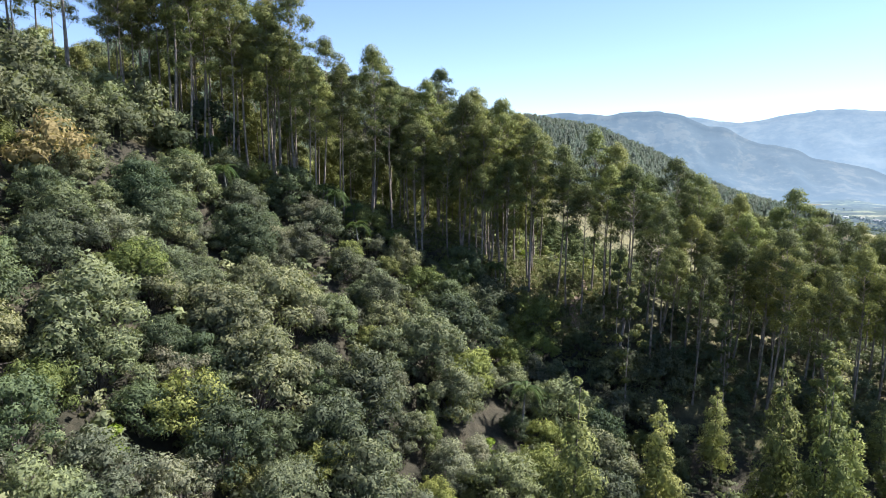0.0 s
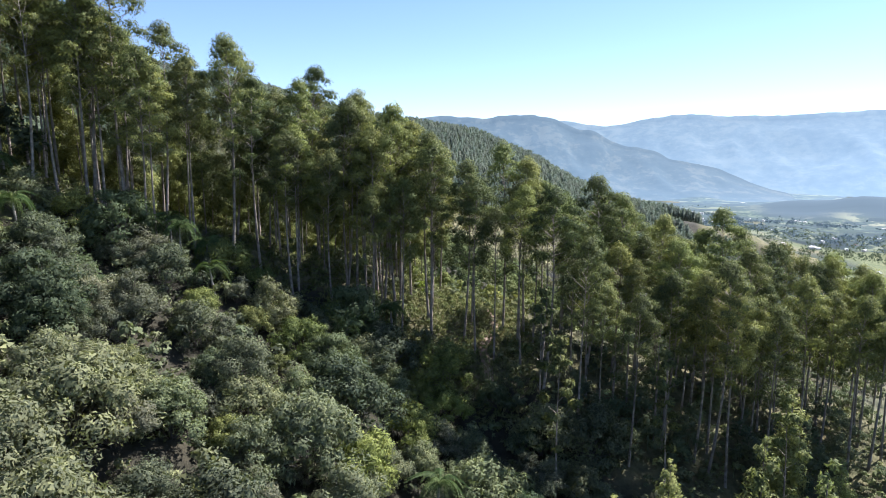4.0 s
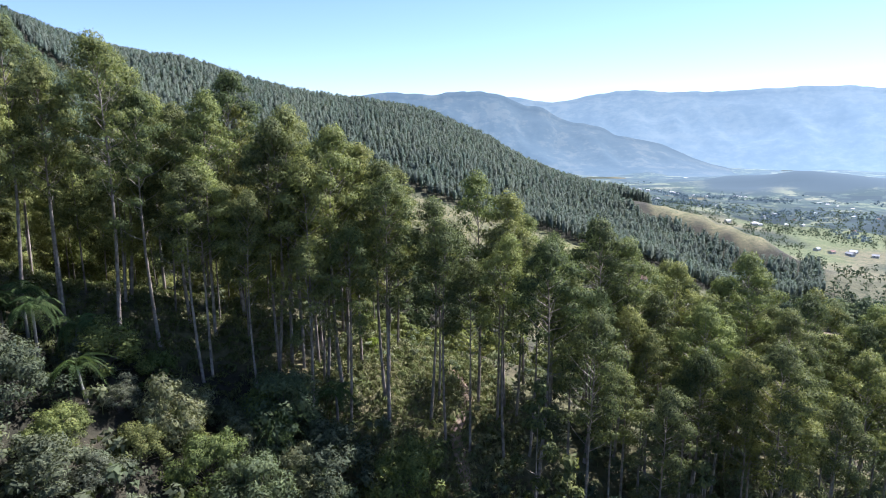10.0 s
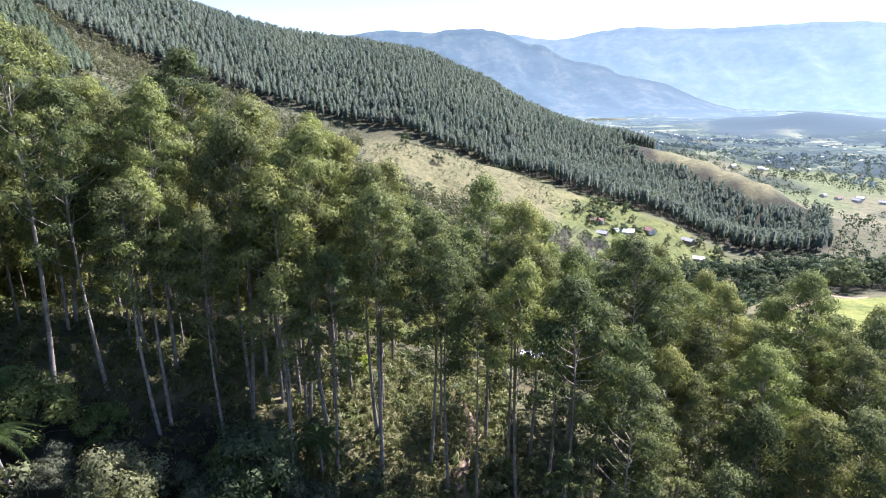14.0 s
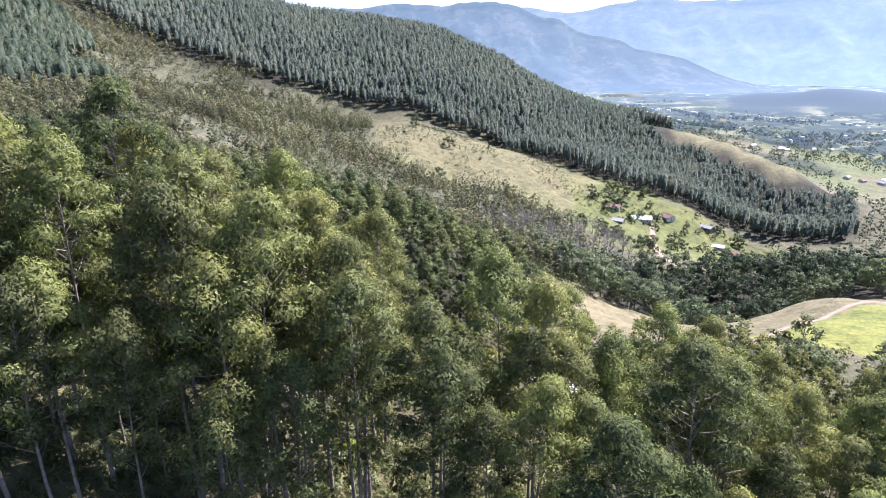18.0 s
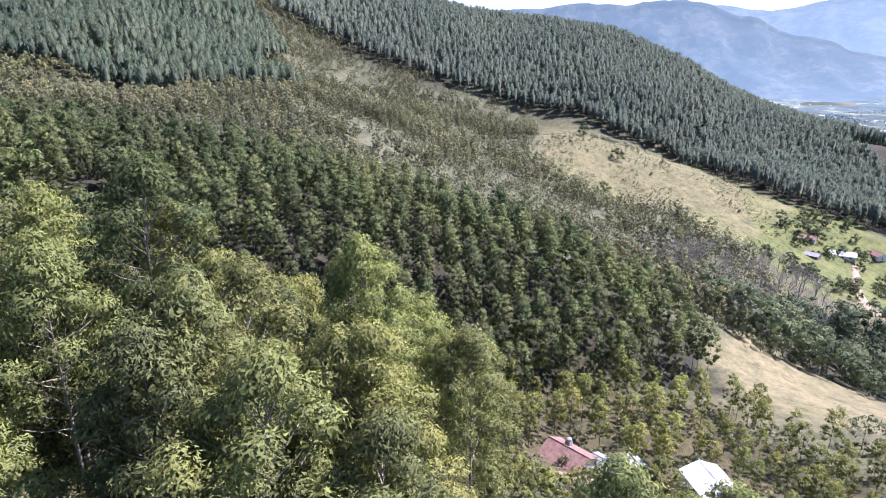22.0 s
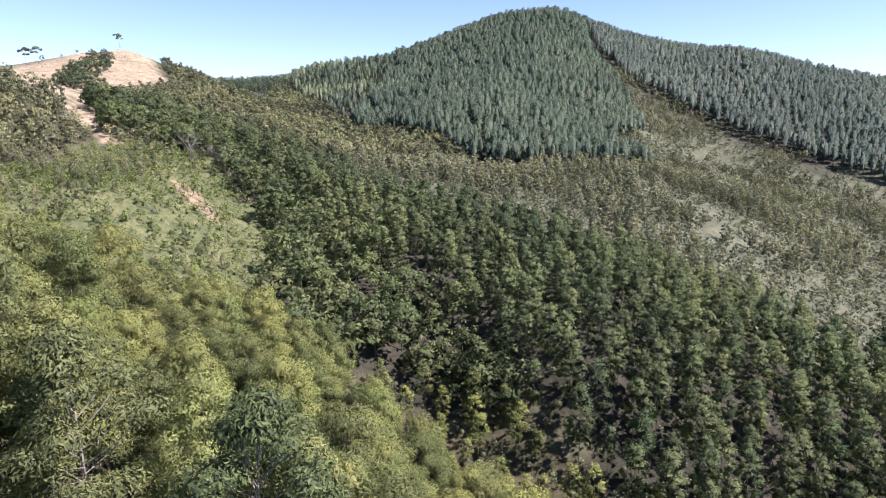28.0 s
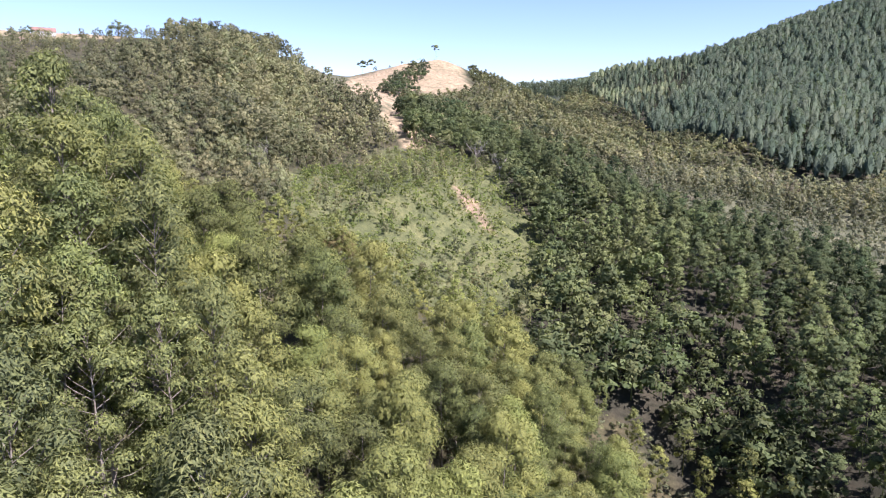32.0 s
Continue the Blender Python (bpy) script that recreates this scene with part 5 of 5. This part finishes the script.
for px, py, ph in ((-56, 104, 5.5), (-53, 101, 6.5), (-58, 100, 5.0), (-50, 103, 4.6), (-61, 103, 6.0), (-47, 99, 4.2), (-30, 104, 5.0), (-66, 88, 6.0), (-14, 81, 7.0), (-25, 112, 4.0), (-73, 93, 5.0), (-90, 66, 7.0)):
    palm(prng, px, py, ph, frond_meshes)


def bare_tree(name, label, group, tall, rng, mat):
    """A leafless tree: limbs that fork twice into thin twigs."""
    verts, faces = [], []
    tube([(0, 0, -0.5), (0.1, 0, tall * 0.25), (0, 0.1, tall * 0.45)], [tall * 0.02, tall * 0.015, tall * 0.011], 6, verts, faces)
    tv, tf = [], []
    for k in range(7):
        turn = k * 2.4
        a = np.array([0, 0, tall * (0.25 + 0.022 * k)])
        b = a + np.array([math.cos(turn), math.sin(turn), 1.5]) * tall * 0.17 * rng.uniform(0.8, 1.2)
        tube([a, b], [tall * 0.008, tall * 0.005], 4, tv, tf)
        for j in range(5):
            c = b + (np.array([math.cos(turn), math.sin(turn), 1.0]) * 0.6 + rng.normal(size=3) * 0.6) * tall * 0.14
            tube([b, c], [tall * 0.004, tall * 0.0022], 3, tv, tf)
            for i in range(4):
                d = c + (np.array([0, 0, 0.7]) + rng.normal(size=3) * 0.6) * tall * 0.085
                tube([c, d], [tall * 0.002, tall * 0.0009], 3, tv, tf)
    root = tagged(new(name), label, "tree", group)
    part("trunk", mesh_of("bare_trunk", verts, faces, [mat], True), root)
    part("branching", mesh_of("bare_branching", tv, tf, [mat]), root)
    return root


brng = np.random.default_rng(5)
bare = [bare_tree("bare_tree", "leafless grey winter tree with fine twigs", "bare trees by the ravine", 15, brng, grey_bark) for k in range(3)]
bx, by = scatter([(20, 330), (45, 325), (75, 380), (95, 450), (80, 500), (40, 500), (0, 470), (-10, 400)], 10.5, brng, 0.45, 0.2)
plant(bare, bx, by, brng, 0.6, 1.15, 0.1)
pale = [bare_tree("dead_tree", "dead pale tree with bare branches", "dead trees", 14, brng, grey_bark) for k in range(2)]
plant(pale, np.array([-279, -215, -241, -290.0]), np.array([208, 62, 110, 200.0]), brng, 0.8, 1.1, 0.1)

orange = [tree_thing("dry_tree", "broad tree with dry yellow-brown leaves", "", bush_shape(brng, 7, 13, 18), 1800, 0.6, 0.36, 0.2, brng, dry_leaf, dark_bark)]
plant(orange, np.array([-180.0, -72]), np.array([132.0, 60]), brng, 0.95, 1.05, 0.1)
sparse = [tree_thing("thin_tree", "thin tree with sparse yellow-green leaves", "thin trees in the gully", gum_shape(brng, 20, 0.3, 2.2, 13, 0.4, 0.36), 1300, 0.5, 0.32, 0.5, brng, young_leaf, gum_bark) for k in range(2)]
plant(sparse, np.array([-0.3, -2, 14, 26]), np.array([93.5, 101, 98, 92]), brng, 0.95, 1.05, 0.1)

fresh = [tree_thing("bright_bush", "small bush with fresh yellow-green leaves", "fresh bushes", bush_shape(brng, 2.8, 2.6, 12), 700, 0.32, 0.22, 0.1, brng, bright_leaf, dark_bark, "bush")]
plant(fresh, np.array([-23.0, 21, 30, -34, 44, -44, 8, -28, -48, -17, -84, -112, -103]), np.array([129.0, 71, 83, 62, 92, 40, 76, 48, 58, 73, 122, 130, 152]), brng, 0.7, 1.4, 0.1)
knob_tree = [tree_thing("round_tree", "dark round tree standing on open grassland", "trees on open grass", bush_shape(brng, 8, 9, 16), 800, 0.7, 0.5, 0.2, brng, (dark_leaf, bush_leaf, dark_leaf, dusty_leaf)[k], dark_bark) for k in range(4)]
kx, ky = scatter([(-740, 262), (-690, 262), (-640, 235), (-600, 235), (-560, 200), (-590, 196), (-660, 215), (-700, 235)], 7.5, brng, 0.45, 0.2)
ex = np.array([-76, -60, -35, -7, -28, -70, 22, 1, -40, -69, 30, 60, 40, 75, 90, 140, 150, 165, 118, 98, 90, 112, 145, 175, 160, -745, -752, -760, -735, -600, -470, -480, -462, -440, -500, -430, -420.0])
ey = np.array([633, 625, 628, 619, 595, 548, 599, 652, 559, 671, 680, 600, 560, 585, 600, 570, 590, 580, 575, 575, 545, 520, 545, 560, 540, 225, 240, 210, 262, 175, -10, -30, -45, -55, 5, 10, -20.0])
hx2, hy2 = scatter(HAMLET, 7.5, brng, 0.5, 0.4, lambda x, y: (lattice(x / 26, y / 26, 81) > -0.15) & (np.hypot(x - 129, y - 560) > 14) & (np.hypot(x - 122, y - 520) > 12) & ((x > 92) | (y < 535)))
plant(knob_tree, np.concatenate([kx, ex, hx2]), np.concatenate([ky, ey, hy2]), brng, 0.4, 1.25, 0.1, lambda px, py: 0.8 if px > 50 else 1.0)
parasol = [tree_thing("umbrella_tree", "flat-topped tree with a bare stem on the sandy knob", "", gum_shape(brng, 13, 0.62, 5.0, 14, 0.5, 0.26), 1000, 0.8, 0.5, 0.1, brng, bush_leaf, dark_bark)]
plant(parasol, np.array([-764.0, -748, -700]), np.array([283.0, 205, 190]), brng, 0.95, 1.2, 0.1)

# ---- grass and small plants of the clearings ----
tuft = [leaves([(0, 0, 0.25, 0.45, 0.8)], 26, 0.5, 0.14, -0.8, brng) for k in range(4)]
gx2, gy2 = scatter([(-30, 104), (-4, 102), (-2, 118), (-6, 138), (-28, 138), (-30, 120)], 0.75, brng, 0.5, 0.2)
forest("clearing_grass", "dry yellow-green grass and weeds of the clearing", tuft, gx2, gy2, brng, grass_stuff, 0.7, 1.8, 0.05, "grass")
gx2, gy2 = scatter([(-98, 84), (-78, 92), (-60, 101), (-32, 109), (-30, 134), (-60, 126), (-98, 103)], 1.15, brng, 0.5, 0.3)
forest("stand_grass", "sunlit yellow-green grass between the eucalyptus stems", tuft, gx2, gy2, brng, grass_stuff, 0.8, 2.0, 0.05, "grass")
gx2, gy2 = scatter(PASTURE_RING, 6.8, brng, 0.5, 0.2)
forest("pasture_tussocks", "low tussocks and brush on the straw pasture", shrub, gx2, gy2, brng, grey_stuff, 0.08, 0.35, 0.05, "tussocks")
gx2, gy2 = scatter(KNOB_SAND, 16.0, brng, 0.5, 0.2)
forest("knob_tussocks", "low brush on the sandy knob", shrub, gx2, gy2, brng, grey_stuff, 0.15, 0.5, 0.05, "tussocks")
gx2, gy2 = scatter(PASTURE_RING, 4.0, brng, 0.5, 0.5, lambda x, y: lattice(x / 28, y / 28, 61) + 0.5 * lattice(x / 9, y / 9, 62) + 0.35 * (x < -10) > 0.2)
forest("pasture_brush", "dark low brush in patches on the pasture", shrub, gx2, gy2, brng, wood_stuff, 0.15, 0.75, 0.05, "brush")
